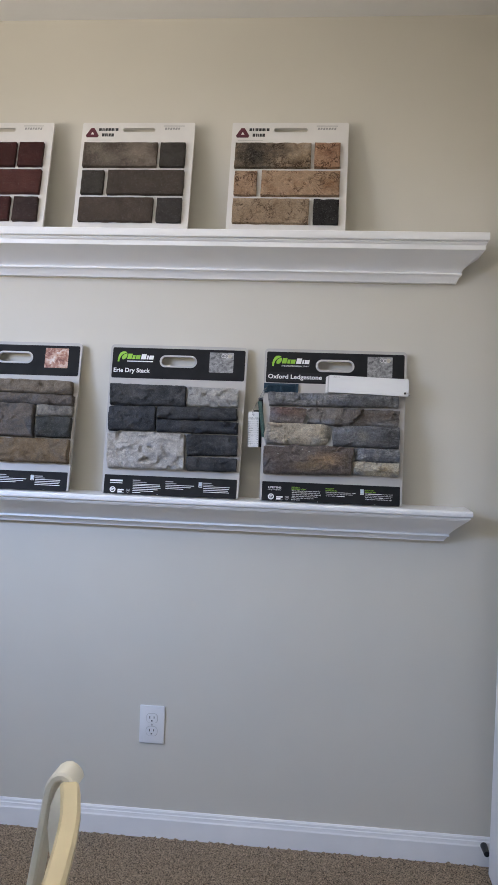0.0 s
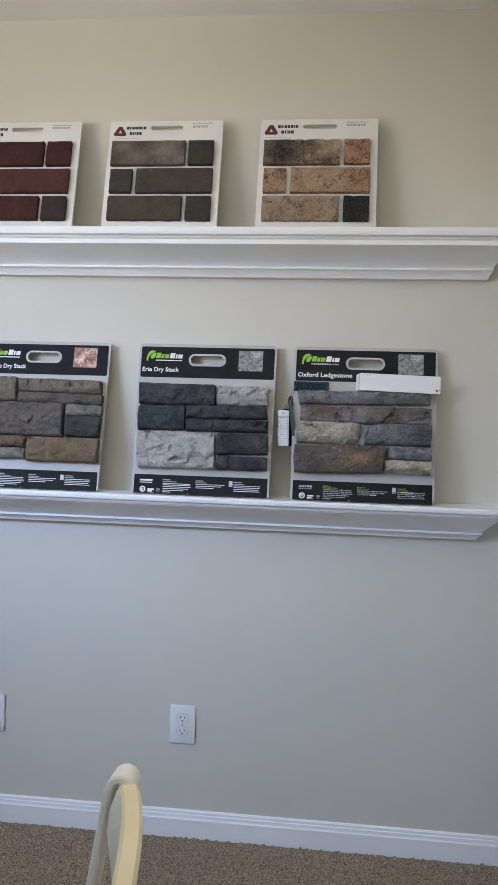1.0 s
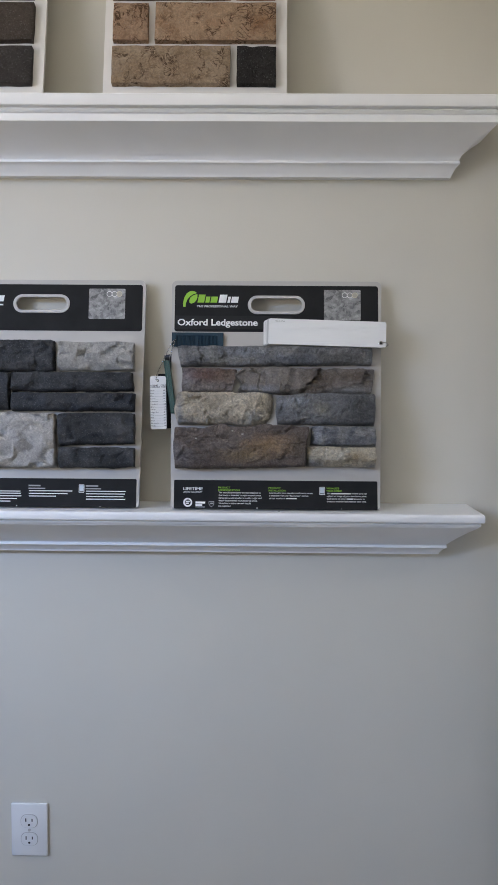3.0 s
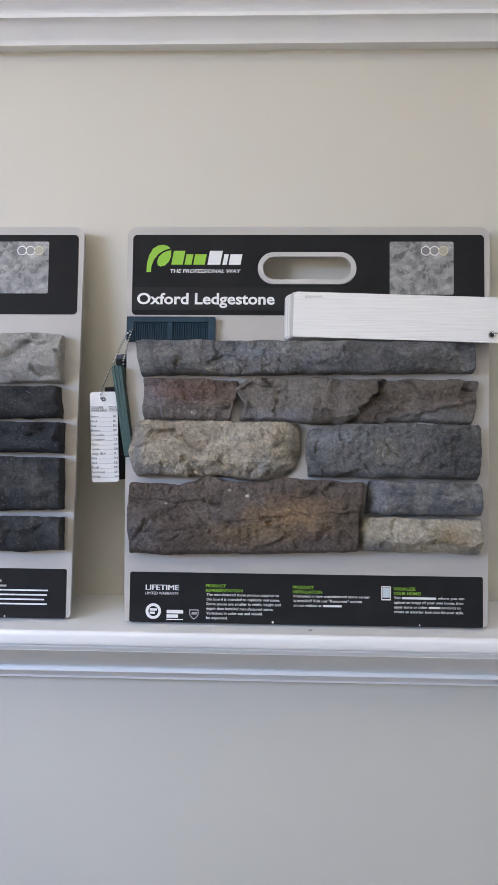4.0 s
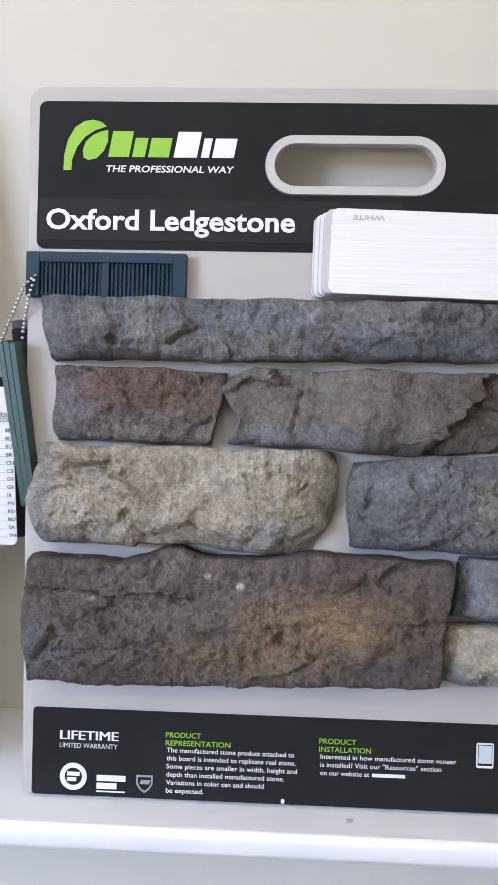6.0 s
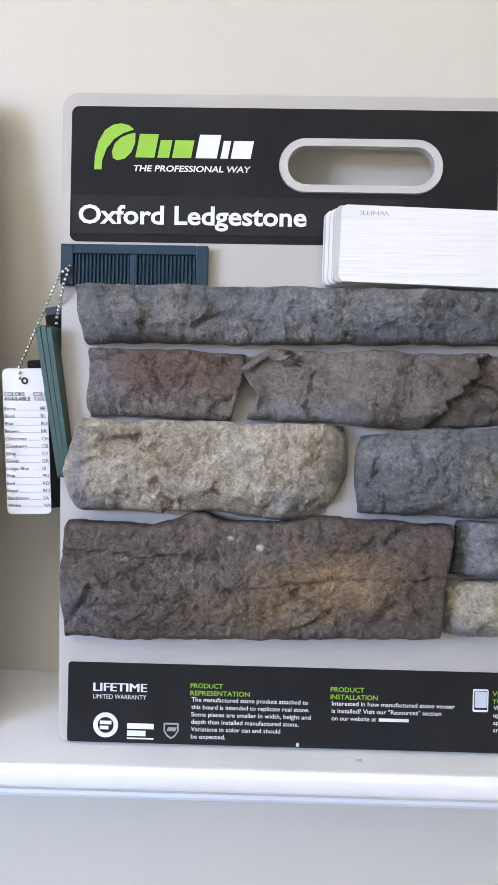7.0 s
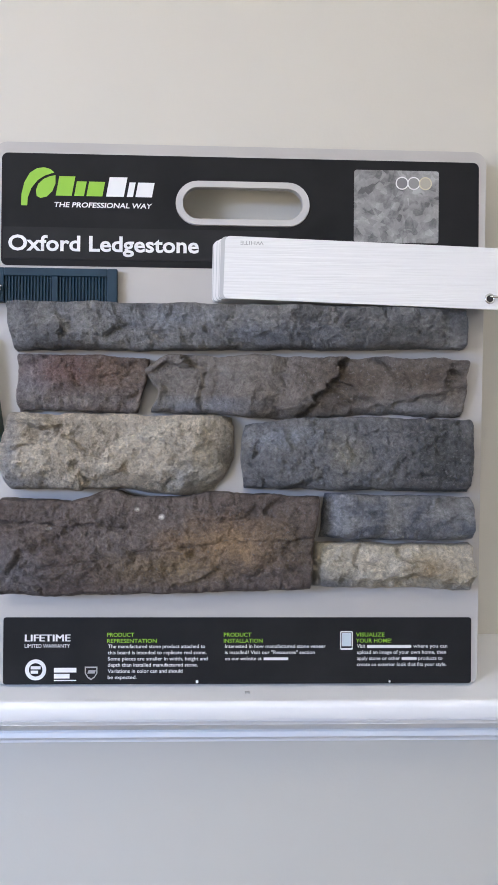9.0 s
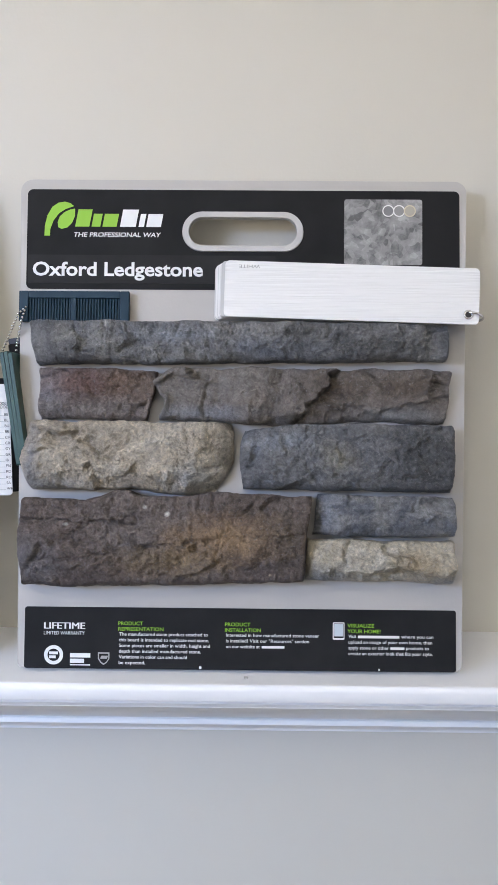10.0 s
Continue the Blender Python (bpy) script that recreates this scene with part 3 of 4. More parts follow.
    if readable:
        sl = lettering(t, "THE PROFESSIONAL WAY", -0.1545, -0.0745, 0.3922, 0.0040, yi, M_INK, bold=0.02, slant=0.15)
        sl.location.z -= 0.001
        for d in (0.0, 0.0003, 0.0006):
            lettering(t, "LIFETIME", -0.1750 + d, -0.1385 + d, 0.0358, 0.0056, yi - d * 0.2, M_INK)
        lettering(t, "LIMITED WARRANTY", -0.1750, -0.1385, 0.0306, 0.0030, yi, M_INK)
        lettering(t, "PRODUCT", -0.1083, -0.0862, 0.0385, 0.0032, yi, M_GREEN, bold=0.01)
        lettering(t, "REPRESENTATION", -0.1083, -0.0678, 0.0335, 0.0032, yi, M_GREEN, bold=0.01)
        for i, (line, w) in enumerate(zip(FOOT, FOOT_W)):
            lettering(t, line, -0.1075, -0.1075 + w, 0.0292 - i * 0.00505, 0.0029, yi, M_INK, bold=0.008)
        lettering(t, "PRODUCT", -0.0128, 0.0100, 0.0385, 0.0032, yi, M_GREEN, bold=0.01)
        lettering(t, "INSTALLATION", -0.0128, 0.0192, 0.0335, 0.0032, yi, M_GREEN, bold=0.01)
        lettering(t, "Interested in how manufactured stone veneer", -0.0118, 0.0715, 0.0292, 0.0029, yi, M_INK, bold=0.008)
        lettering(t, "is installed? Visit our \"Resources\" section", -0.0118, 0.0625, 0.02415, 0.0029, yi, M_INK, bold=0.008)
        lettering(t, "on our website at", -0.0118, 0.0185, 0.0191, 0.0029, yi, M_INK, bold=0.008)
        part("lettering_bar", bar(bmesh.new(), 0.0202, 0.0191, 0.0405, 0.0213, yi), M_INK, t)
        lettering(t, "VISUALIZE", 0.0966, 0.1205, 0.0385, 0.0032, yi, M_GREEN, bold=0.01)
        lettering(t, "YOUR HOME!", 0.0966, 0.1262, 0.0335, 0.0032, yi, M_GREEN, bold=0.01)
        lettering(t, "Visit", 0.0976, 0.1045, 0.0292, 0.0029, yi, M_INK, bold=0.008)
        part("lettering_bar", bar(bmesh.new(), 0.1060, 0.0290, 0.1430, 0.0314, yi), M_INK, t)
        lettering(t, "where you can", 0.1447, 0.1732, 0.0292, 0.0029, yi, M_INK, bold=0.008)
        lettering(t, "upload an image of your own home, then", 0.0976, 0.1722, 0.02415, 0.0029, yi, M_INK, bold=0.008)
        lettering(t, "apply stone or other", 0.0976, 0.1335, 0.0191, 0.0029, yi, M_INK, bold=0.008)
        part("lettering_bar", bar(bmesh.new(), 0.1350, 0.0191, 0.1475, 0.0213, yi), M_INK, t)
        lettering(t, "products to", 0.1490, 0.1692, 0.0191, 0.0029, yi, M_INK, bold=0.008)
        lettering(t, "create an exterior look that fits your style.", 0.0976, 0.1725, 0.01405, 0.0029, yi, M_INK, bold=0.008)
    else:
        bars(t, [(-0.154, 0.3926, -0.075, 0.3955), (-0.1750, 0.0362, -0.1382, 0.0410), (-0.1750, 0.0308, -0.1385, 0.0330)], yi, M_INK)
        for x, widths in ((-0.1075, FOOT_W), (-0.0118, (0.083, 0.074, 0.052)), (0.0976, (0.0756, 0.0746, 0.0716, 0.0749))):
            bars(t, [(x, 0.0294 - i * 0.00505, x + w, 0.0311 - i * 0.00505) for i, w in enumerate(widths)], yi, M_INK)
        for x, w1, w2 in ((-0.1083, 0.022, 0.0405), (-0.0128, 0.0228, 0.032), (0.0966, 0.0239, 0.0296)):
            bars(t, [(x, 0.0388, x + w1, 0.0415), (x, 0.0338, x + w2, 0.0360)], yi, M_GREY)
    for o in t.children[n0:]:
        o.location.z += 0.001
    return t


BLUE = (0.15, 0.17, 0.215)

ox = stone_board(0.016, -0.108, 10.6, "Oxford Ledgestone", 0.1555, "grey stone veneer sample board leaning above the shelf", M_PIC_GREY, True)
ST = 0.0009


def n2(x, z, s):
    return noise.noise((x * s, z * s, 3.7))


# long grey ledge along the top
stone(ox, [(-0.1912, 0.3113), (0.1829, 0.3108), (0.1834, 0.2795), (-0.1833, 0.2746)], 0.027,
      stone_mat("grey_ledge", [(0.11, 0.11, 0.115), (0.165, 0.165, 0.17), (0.225, 0.22, 0.215), (0.17, 0.175, 0.19)], 16, 0.3, [(0.12, 0.288, 0.07, 0.012, (0.10, 0.10, 0.10)), (-0.06, 0.298, 0.05, 0.012, (0.21, 0.235, 0.29)), (0.02, 0.285, 0.06, 0.012, BLUE)], 0.75), 1.0, ST, 0.0012, 0.0058, 0.0022,
      lambda u, v, x, z: -0.006 * max(0, 0.05 - u) / 0.05, label="long blue-grey ledge stone")
# short mauve-brown piece
stone(ox, [(-0.1810, 0.2701), (-0.0740, 0.2673), (-0.0810, 0.2253), (-0.1800, 0.2248)], 0.020,
      stone_mat("mauve_brown", [(0.16, 0.15, 0.15), (0.15, 0.115, 0.105), (0.18, 0.145, 0.12)], 30, 0.35, [(-0.17, 0.245, 0.02, 0.03, (0.22, 0.22, 0.25)), (-0.105, 0.255, 0.05, 0.02, (0.20, 0.155, 0.115)), (-0.135, 0.255, 0.05, 0.02, (0.17, 0.105, 0.095)), (-0.13, 0.232, 0.07, 0.014, (0.25, 0.225, 0.21))], 0.8), 2.0, ST, 0.0016, 0.0062, 0.0018,
      edge=lambda u, v: ((-0.006 * max(0, v - 0.45) if u > 0.5 else 0) * (u - 0.5) * 2, 0), label="short mauve-brown stone")


def broken(u, v, x, z):
    # the right part has split off behind a ragged edge, with ledges along it
    line = 0.53 + 0.05 * (0.5 - v) * 2 + 0.045 * n2(0.2, z, 75) + 0.022 * n2(0.4, z, 230) + 0.012 * n2(x, z, 260)
    k = min(1.0, max(0.0, (u - line) / 0.010))
    y = -0.012 * k + 0.007 * k * min(1.0, max(0.0, (u - line) / 0.22))
    y += 0.005 * math.exp(-((u - 0.29 - 0.03 * v) / 0.07) ** 2) - 0.003 * math.exp(-((u - 0.20) / 0.025) ** 2)
    y -= 0.004 * math.exp(-((u - 0.40) / 0.03) ** 2)
    # a second break along the lower edge
    low = v - (0.98 - (u - 0.60) * 1.25) - 0.10 * n2(x, 0.3, 90)
    y -= k * (0.0045 * min(1.0, max(0.0, low / 0.05)) if u > 0.60 else 0.0)
    y += 0.003 * n2(x + 0.3, z * 2.2, 45) * k
    return y


stone(ox, [(-0.0649, 0.2701), (0.1879, 0.2701), (0.1819, 0.2243), (-0.0773, 0.2253)], 0.024,
      stone_mat("split_brown_grey", [(0.145, 0.13, 0.12), (0.175, 0.155, 0.14), (0.20, 0.185, 0.17)], 18, 0.25, [(-0.04, 0.228, 0.06, 0.010, (0.20, 0.215, 0.26)), (0.080, 0.248, 0.035, 0.034, (0.080, 0.061, 0.046)), (0.14, 0.254, 0.07, 0.018, (0.090, 0.068, 0.052)), (0.14, 0.228, 0.05, 0.008, (0.21, 0.21, 0.215))], 0.6), 3.0, ST, 0.0018, 0.0050, 0.0012, broken,
      edge=lambda u, v: (0.010 * math.sin(math.pi * min(1, v * 1.6)) * -1.0 * (1 - u) ** 6 + (0.004 + 0.009 * n2(0.7, v * 0.045, 90)) * (1 - u) ** 8, -0.004 * v * math.exp(-((u - 0.42) / 0.13) ** 2)), label="long brown-grey stone with a split face")


def scooped(u, v, x, z):
    # a raised boss with a sharp upper rim, and a bevelled far end
    rim = 0.24 + (0.25 - u) * 0.75 if u < 0.25 else 0.24 + (u - 0.25) * 1.75
    rim += 0.05 * n2(x, z, 80)
    soft = 0.16 - 0.13 * min(1.0, max(0.0, (u - 0.10) / 0.15))
    fade = min(1.0, max(0.0, (0.62 - u) / 0.30)) * min(1.0, max(0.0, (1.15 - v) / 0.7))
    y = 0.0052 * min(1.0, max(0.0, (v - rim) / soft)) * fade
    bev = 0.845 + 0.03 * n2(0.1, z, 60)
    y -= 0.017 * max(0.0, u - bev) / 0.15 + 0.005 * max(0.0, (0.10 - u) / 0.1)
    y -= 0.006 * max(0.0, (v - 0.80 + 0.25 * abs(u - 0.62)) / 0.2) * min(1.0, max(0.0, (u - 0.35) / 0.15))
    return y


# the dark patch at x -0.012 tints the far bevel with its shade
stone(ox, [(-0.1873, 0.2214), (-0.0067, 0.2209), (-0.0186, 0.1607), (-0.1878, 0.1629)], 0.030,
      stone_mat("sandy_stone", [(0.40, 0.345, 0.27), (0.48, 0.425, 0.345), (0.56, 0.51, 0.43)], 26, 0.3, [(-0.175, 0.165, 0.04, 0.012, (0.25, 0.26, 0.285)), (-0.04, 0.172, 0.03, 0.015, (0.37, 0.37, 0.365)), (-0.012, 0.190, 0.014, 0.045, (0.20, 0.175, 0.14)), (-0.182, 0.19, 0.008, 0.04, (0.26, 0.26, 0.28))], 0.95), 4.0, ST, 0.0016, 0.0048, 0.0020, scooped,
      edge=lambda u, v: (0.007 * math.sin(math.pi * v) * (u ** 5) - 0.004 * math.sin(math.pi * v) * ((1 - u) ** 5) - 0.012 * (u ** 5) * max(0, v - 0.5), 0.003 * v * math.sin(math.pi * u * 1.6) * (1 if u > 0.35 else 0)), label="sandy beige stone with a chipped hollow", r=0.009)
stone(ox, [(0.0040, 0.2202), (0.1869, 0.2204), (0.1879, 0.1632), (0.0030, 0.1642)], 0.028,
      stone_mat("blue_grey_block", [(0.120, 0.122, 0.128), (0.155, 0.158, 0.170), (0.185, 0.182, 0.176)], 17, 0.3, [(0.035, 0.205, 0.035, 0.012, (0.22, 0.245, 0.30)), (0.165, 0.19, 0.045, 0.060, (0.060, 0.060, 0.060)), (0.085, 0.19, 0.02, 0.02, (0.25, 0.235, 0.20))], 0.7), 5.0, ST, 0.0015, 0.0036, 0.0022,
      lambda u, v, x, z: -0.010 * max(0, 0.12 - u) / 0.12 * (1 - 0.4 * v) + 0.0015 * n2(x, z * 2, 70),
      edge=lambda u, v: (-0.006 * math.sin(math.pi * v) * (1 - u) ** 6, -0.006 * (1 - v) * max(0.0, 1 - u * 6)), label="blue-grey block stone", r=0.008)


def cracked(u, v, x, z):
    y = 0.0
    for z0, slope, u0, u1, a in ((0.1365, -0.055, -0.1, 0.42, 0.0030), (0.1015, 0.02, 0.05, 0.36, 0.0020), (0.1090, 0.06, 0.42, 1.1, 0.0022)):
        if u0 < u < u1:
            zc = z0 + slope * (x + 0.19) + 0.003 * n2(x, 0.5, 40) + 0.0012 * n2(x, 0.9, 190)
            y -= a * max(0.0, 1 - abs(z - zc) / 0.0013)
    return y + 0.003 * math.sin(math.pi * v)


stone(ox, [(-0.1922, 0.1532), (0.0635, 0.1577), (0.0545, 0.0851), (-0.1912, 0.0787)], 0.032,
      stone_mat("brown_block", [(0.108, 0.086, 0.077), (0.145, 0.117, 0.103), (0.178, 0.150, 0.134)], 20, 0.38, [(-0.010, 0.119, 0.060, 0.026, (0.36, 0.245, 0.14)), (-0.06, 0.100, 0.06, 0.016, (0.25, 0.185, 0.11)), (-0.063, 0.1400, 0.0032, 0.0026, (0.85, 0.82, 0.76)), (-0.082, 0.1460, 0.0022, 0.0018, (0.8, 0.78, 0.72)), (-0.150, 0.1310, 0.0026, 0.0018, (0.7, 0.68, 0.64)), (-0.18, 0.10, 0.03, 0.03, (0.17, 0.16, 0.165)), (0.04, 0.12, 0.03, 0.03, (0.115, 0.09, 0.068))], 0.9), 6.0, ST * 0.85, 0.0016, 0.0042, 0.0019, cracked,
      edge=lambda u, v: (0, (1 - v) * (0.007 * math.exp(-((u - 0.34) / 0.07) ** 2) - 0.003 * math.exp(-((u - 0.22) / 0.05) ** 2) + 0.003 * math.exp(-((u - 0.7) / 0.12) ** 2)) - 0.003 * v * math.sin(math.pi * u)), label="large brown stone with a rust stain and fine cracks")
def shelved(u, v, x, z):
    # a lit upper slope that breaks off along a ragged ledge
    line = 0.58 + 0.9 * n2(x, 0.2, 38) * 0.35 + 0.10 * n2(x, 0.6, 120)
    y = 0.005 * min(1.0, v / 0.5) - 0.0085 * min(1.0, max(0.0, (v - line) / 0.10))
    return y - 0.009 * max(0, 0.10 - u) / 0.10 + 0.002 * n2(x, z * 1.6, 90)


stone(ox, [(0.0690, 0.1595), (0.1893, 0.1572), (0.1882, 0.1232), (0.0632, 0.1234)], 0.026,
      stone_mat("pale_blue_grey", [(0.175, 0.185, 0.205), (0.125, 0.135, 0.16), (0.225, 0.225, 0.23), (0.16, 0.158, 0.155)], 22, 0.3, [(0.08, 0.14, 0.012, 0.03, (0.27, 0.29, 0.34))], 0.7), 7.0, ST, 0.0013, 0.0052, 0.0020,
      lambda u, v, x, z: -0.010 * max(0, 0.10 - u) / 0.10, label="pale blue-grey stone")
stone(ox, [(0.0590, 0.1191), (0.1882, 0.1187), (0.1879, 0.0822), (0.0575, 0.0846)], 0.027,
      stone_mat("cream_rough", [(0.50, 0.465, 0.40), (0.43, 0.385, 0.30), (0.54, 0.515, 0.47)], 24, 0.28, [(0.072, 0.085, 0.028, 0.016, (0.15, 0.165, 0.195)), (0.15, 0.098, 0.022, 0.016, (0.33, 0.25, 0.15)), (0.18, 0.08, 0.03, 0.008, (0.24, 0.25, 0.27))], 0.8), 8.0, ST, 0.0015, 0.0080, 0.0020,
      shelved, label="rough cream stone")

CH1 = stone_mat("charcoal_cast", [(0.060, 0.065, 0.075), (0.095, 0.10, 0.11), (0.15, 0.15, 0.155)], 20, 0.3, (), 0.6, 1.0, 0.46)
CH2 = stone_mat("charcoal_blue_cast", [(0.055, 0.062, 0.078), (0.085, 0.095, 0.115), (0.11, 0.11, 0.115)], 18, 0.3, (), 0.6, 2.0, 0.46)
PALE = stone_mat("pale_cast", [(0.40, 0.39, 0.37), (0.50, 0.485, 0.46), (0.57, 0.55, 0.52)], 30, 0.22, (), 0.7, 3.0, 0.72)
PALE2 = stone_mat("pale_tan_cast", [(0.46, 0.44, 0.42), (0.57, 0.545, 0.515), (0.50, 0.46, 0.415)], 18, 0.22, (), 0.7, 4.0, 0.72)
er = stone_board(-0.4425, -0.102, 10.3, "Erie Dry Stack", 0.1095, "charcoal and pale stone sample board on the shelf", M_PIC_GREY, False)
for i, (q, m, d) in enumerate((
        ([(-0.193, 0.3215), (0.031, 0.3210), (0.034, 0.2633), (-0.191, 0.2600)], CH1, 0.026),
        ([(0.037, 0.3195), (0.1855, 0.3176), (0.1870, 0.2654), (0.038, 0.2640)], PALE, 0.023),
        ([(-0.191, 0.2540), (-0.053, 0.2580), (-0.052, 0.1885), (-0.189, 0.1855)], CH2, 0.028),
        ([(-0.049, 0.2581), (0.183, 0.2595), (0.187, 0.2249), (-0.049, 0.2235)], CH1, 0.025),
        ([(-0.048, 0.2185), (0.190, 0.2185), (0.189, 0.1863), (-0.046, 0.1859)], CH2, 0.026),
        ([(-0.189, 0.1795), (0.037, 0.1790), (0.044, 0.0775), (-0.183, 0.0750)], PALE2, 0.030),
        ([(0.043, 0.1790), (0.189, 0.1800), (0.1905, 0.1240), (0.046, 0.1205)], CH1, 0.027),
        ([(0.046, 0.1145), (0.1915, 0.1145), (0.1925, 0.0781), (0.048, 0.0765)], CH1, 0.025))):
    stone(er, q, d, m, 20.0 + i * 1.7, 0.0032, 0.0014, 0.0085 if m in (PALE, PALE2) else 0.0062, 0.0015)

TN1 = stone_mat("tan_cast", [(0.20, 0.155, 0.11), (0.27, 0.22, 0.165), (0.33, 0.28, 0.22)], 18, 0.25, (), 0.6, 5.0, 0.56)
TN2 = stone_mat("brown_grey_cast", [(0.15, 0.125, 0.105), (0.21, 0.175, 0.145), (0.13, 0.13, 0.135)], 13, 0.25, (), 0.6, 6.0, 0.56)
TN3 = stone_mat("ochre_cast", [(0.22, 0.15, 0.085), (0.28, 0.20, 0.12), (0.24, 0.19, 0.14)], 16, 0.25, (), 0.6, 7.0, 0.56)
DK = stone_mat("dark_olive_cast", [(0.055, 0.058, 0.055), (0.08, 0.083, 0.078), (0.11, 0.108, 0.10)], 16, 0.3, (), 0.6, 8.0, 0.56)
RD = stone_mat("russet_cast", [(0.19, 0.12, 0.085), (0.25, 0.17, 0.12), (0.21, 0.16, 0.12)], 16, 0.25, (), 0.6, 9.0, 0.56)
LT = stone_mat("light_grey_tan_cast", [(0.19, 0.17, 0.15), (0.36, 0.33, 0.28), (0.25, 0.225, 0.19)], 24, 0.25, (), 0.6, 10.0, 0.56)
sh = stone_board(-0.9385, -0.103, 10.5, "Shawnee Dry Stack", 0.1400, "tan and brown stone sample board on the shelf", M_PIC_WARM, False)
for i, (q, m, d) in enumerate((
        ([(-0.1885, 0.3300), (-0.070, 0.3298), (-0.066, 0.2597), (-0.186, 0.2590)], TN1, 0.028),
        ([(-0.064, 0.3264), (0.189, 0.3235), (0.190, 0.2850), (-0.061, 0.2905)], TN1, 0.025),
        ([(-0.062, 0.2855), (0.196, 0.2815), (0.196, 0.2525), (-0.061, 0.2565)], TN2, 0.024),
        ([(-0.1855, 0.2545), (0.080, 0.2513), (0.084, 0.1560), (-0.179, 0.1580)], TN2, 0.030),
        ([(0.087, 0.2510), (0.196, 0.2490), (0.196, 0.2210), (0.088, 0.2210)], LT, 0.024),
        ([(0.090, 0.2165), (0.195, 0.2156), (0.195, 0.1560), (0.091, 0.1575)], DK, 0.028),
        ([(-0.183, 0.1540), (-0.026, 0.1522), (-0.025, 0.1225), (-0.181, 0.1222)], RD, 0.026),
        ([(-0.182, 0.1170), (-0.025, 0.1170), (-0.023, 0.0878), (-0.181, 0.0870)], LT, 0.024),
        ([(-0.022, 0.1495), (0.194, 0.1510), (0.195, 0.0825), (-0.019, 0.0812)], TN3, 0.028))):
    stone(sh, q, d, m, 40.0 + i * 1.7, 0.0036, 0.0014, 0.0060, 0.0015)



def fourth_board():
    t = stone_board(-1.4090, -0.103, 10.5, "-", 0.004, "ochre and russet stone sample board on the shelf", M_PIC_WARM, False)
    rows = ([(-0.190, 0.040, 0.325, 0.262, TN1), (0.044, 0.192, 0.322, 0.268, TN3)], [(-0.190, -0.030, 0.256, 0.205, TN2), (-0.026, 0.190, 0.262, 0.206, TN2)],
            [(-0.190, 0.060, 0.199, 0.130, TN3), (0.064, 0.192, 0.200, 0.122, RD)], [(-0.190, 0.010, 0.124, 0.080, LT), (0.014, 0.192, 0.116, 0.080, TN1)])
    k = 0
    for row in rows:
        for x0, x1, z1, z0, m in row:
            k += 1
            stone(t, [(x0, z1), (x1, z1 - 0.001), (x1, z0 + 0.001), (x0, z0)], 0.026, m, 60.0 + k * 1.3, 0.0045, 0.0016, 0.004, 0.0012)


fourth_board()


# ---- brick sample boards ----
def brick(parent, x0, z0, x1, z1, depth, material, seed, chip=0.0):
    bm = bmesh.new()
    nx, nz = max(8, int((x1 - x0) / 0.005)), max(6, int((z1 - z0) / 0.005))
    rows = []
    for j in range(nz + 3):
        v = 0.0 if j == 0 else 1.0 if j == nz + 2 else (j - 1) / nz
        row = []
        for i in range(nx + 3):
            u = 0.0 if i == 0 else 1.0 if i == nx + 2 else (i - 1) / nx
            x, z = x0 + (x1 - x0) * u, z0 + (z1 - z0) * v
            rim = i in (0, nx + 2) or j in (0, nz + 2)
            e = min(u * (x1 - x0), (1 - u) * (x1 - x0), v * (z1 - z0), (1 - v) * (z1 - z0))
            n = noise.noise((x * 60 + seed, z * 60, seed)) + 0.5 * noise.noise((x * 170, z * 170 + seed, 2))
            y = -0.0005 if rim else depth - 0.0025 * max(0, 1 - e / 0.004) + 0.0009 * n - chip * max(0.0, noise.noise((x * 34 + seed, z * 50, 5)) - 0.25) * 0.012
            w = noise.noise((x * 40 + seed, z * 40, 9)) * 0.0011
            row.append(bm.verts.new((x + w, -y, z + w)))
        rows.append(row)
    for a, b in zip(rows, rows[1:]):
        for i in range(len(a) - 1):
            bm.faces.new((a[i], a[i + 1], b[i + 1], b[i]))
    return part("brick", bm, material, parent, smooth=50)


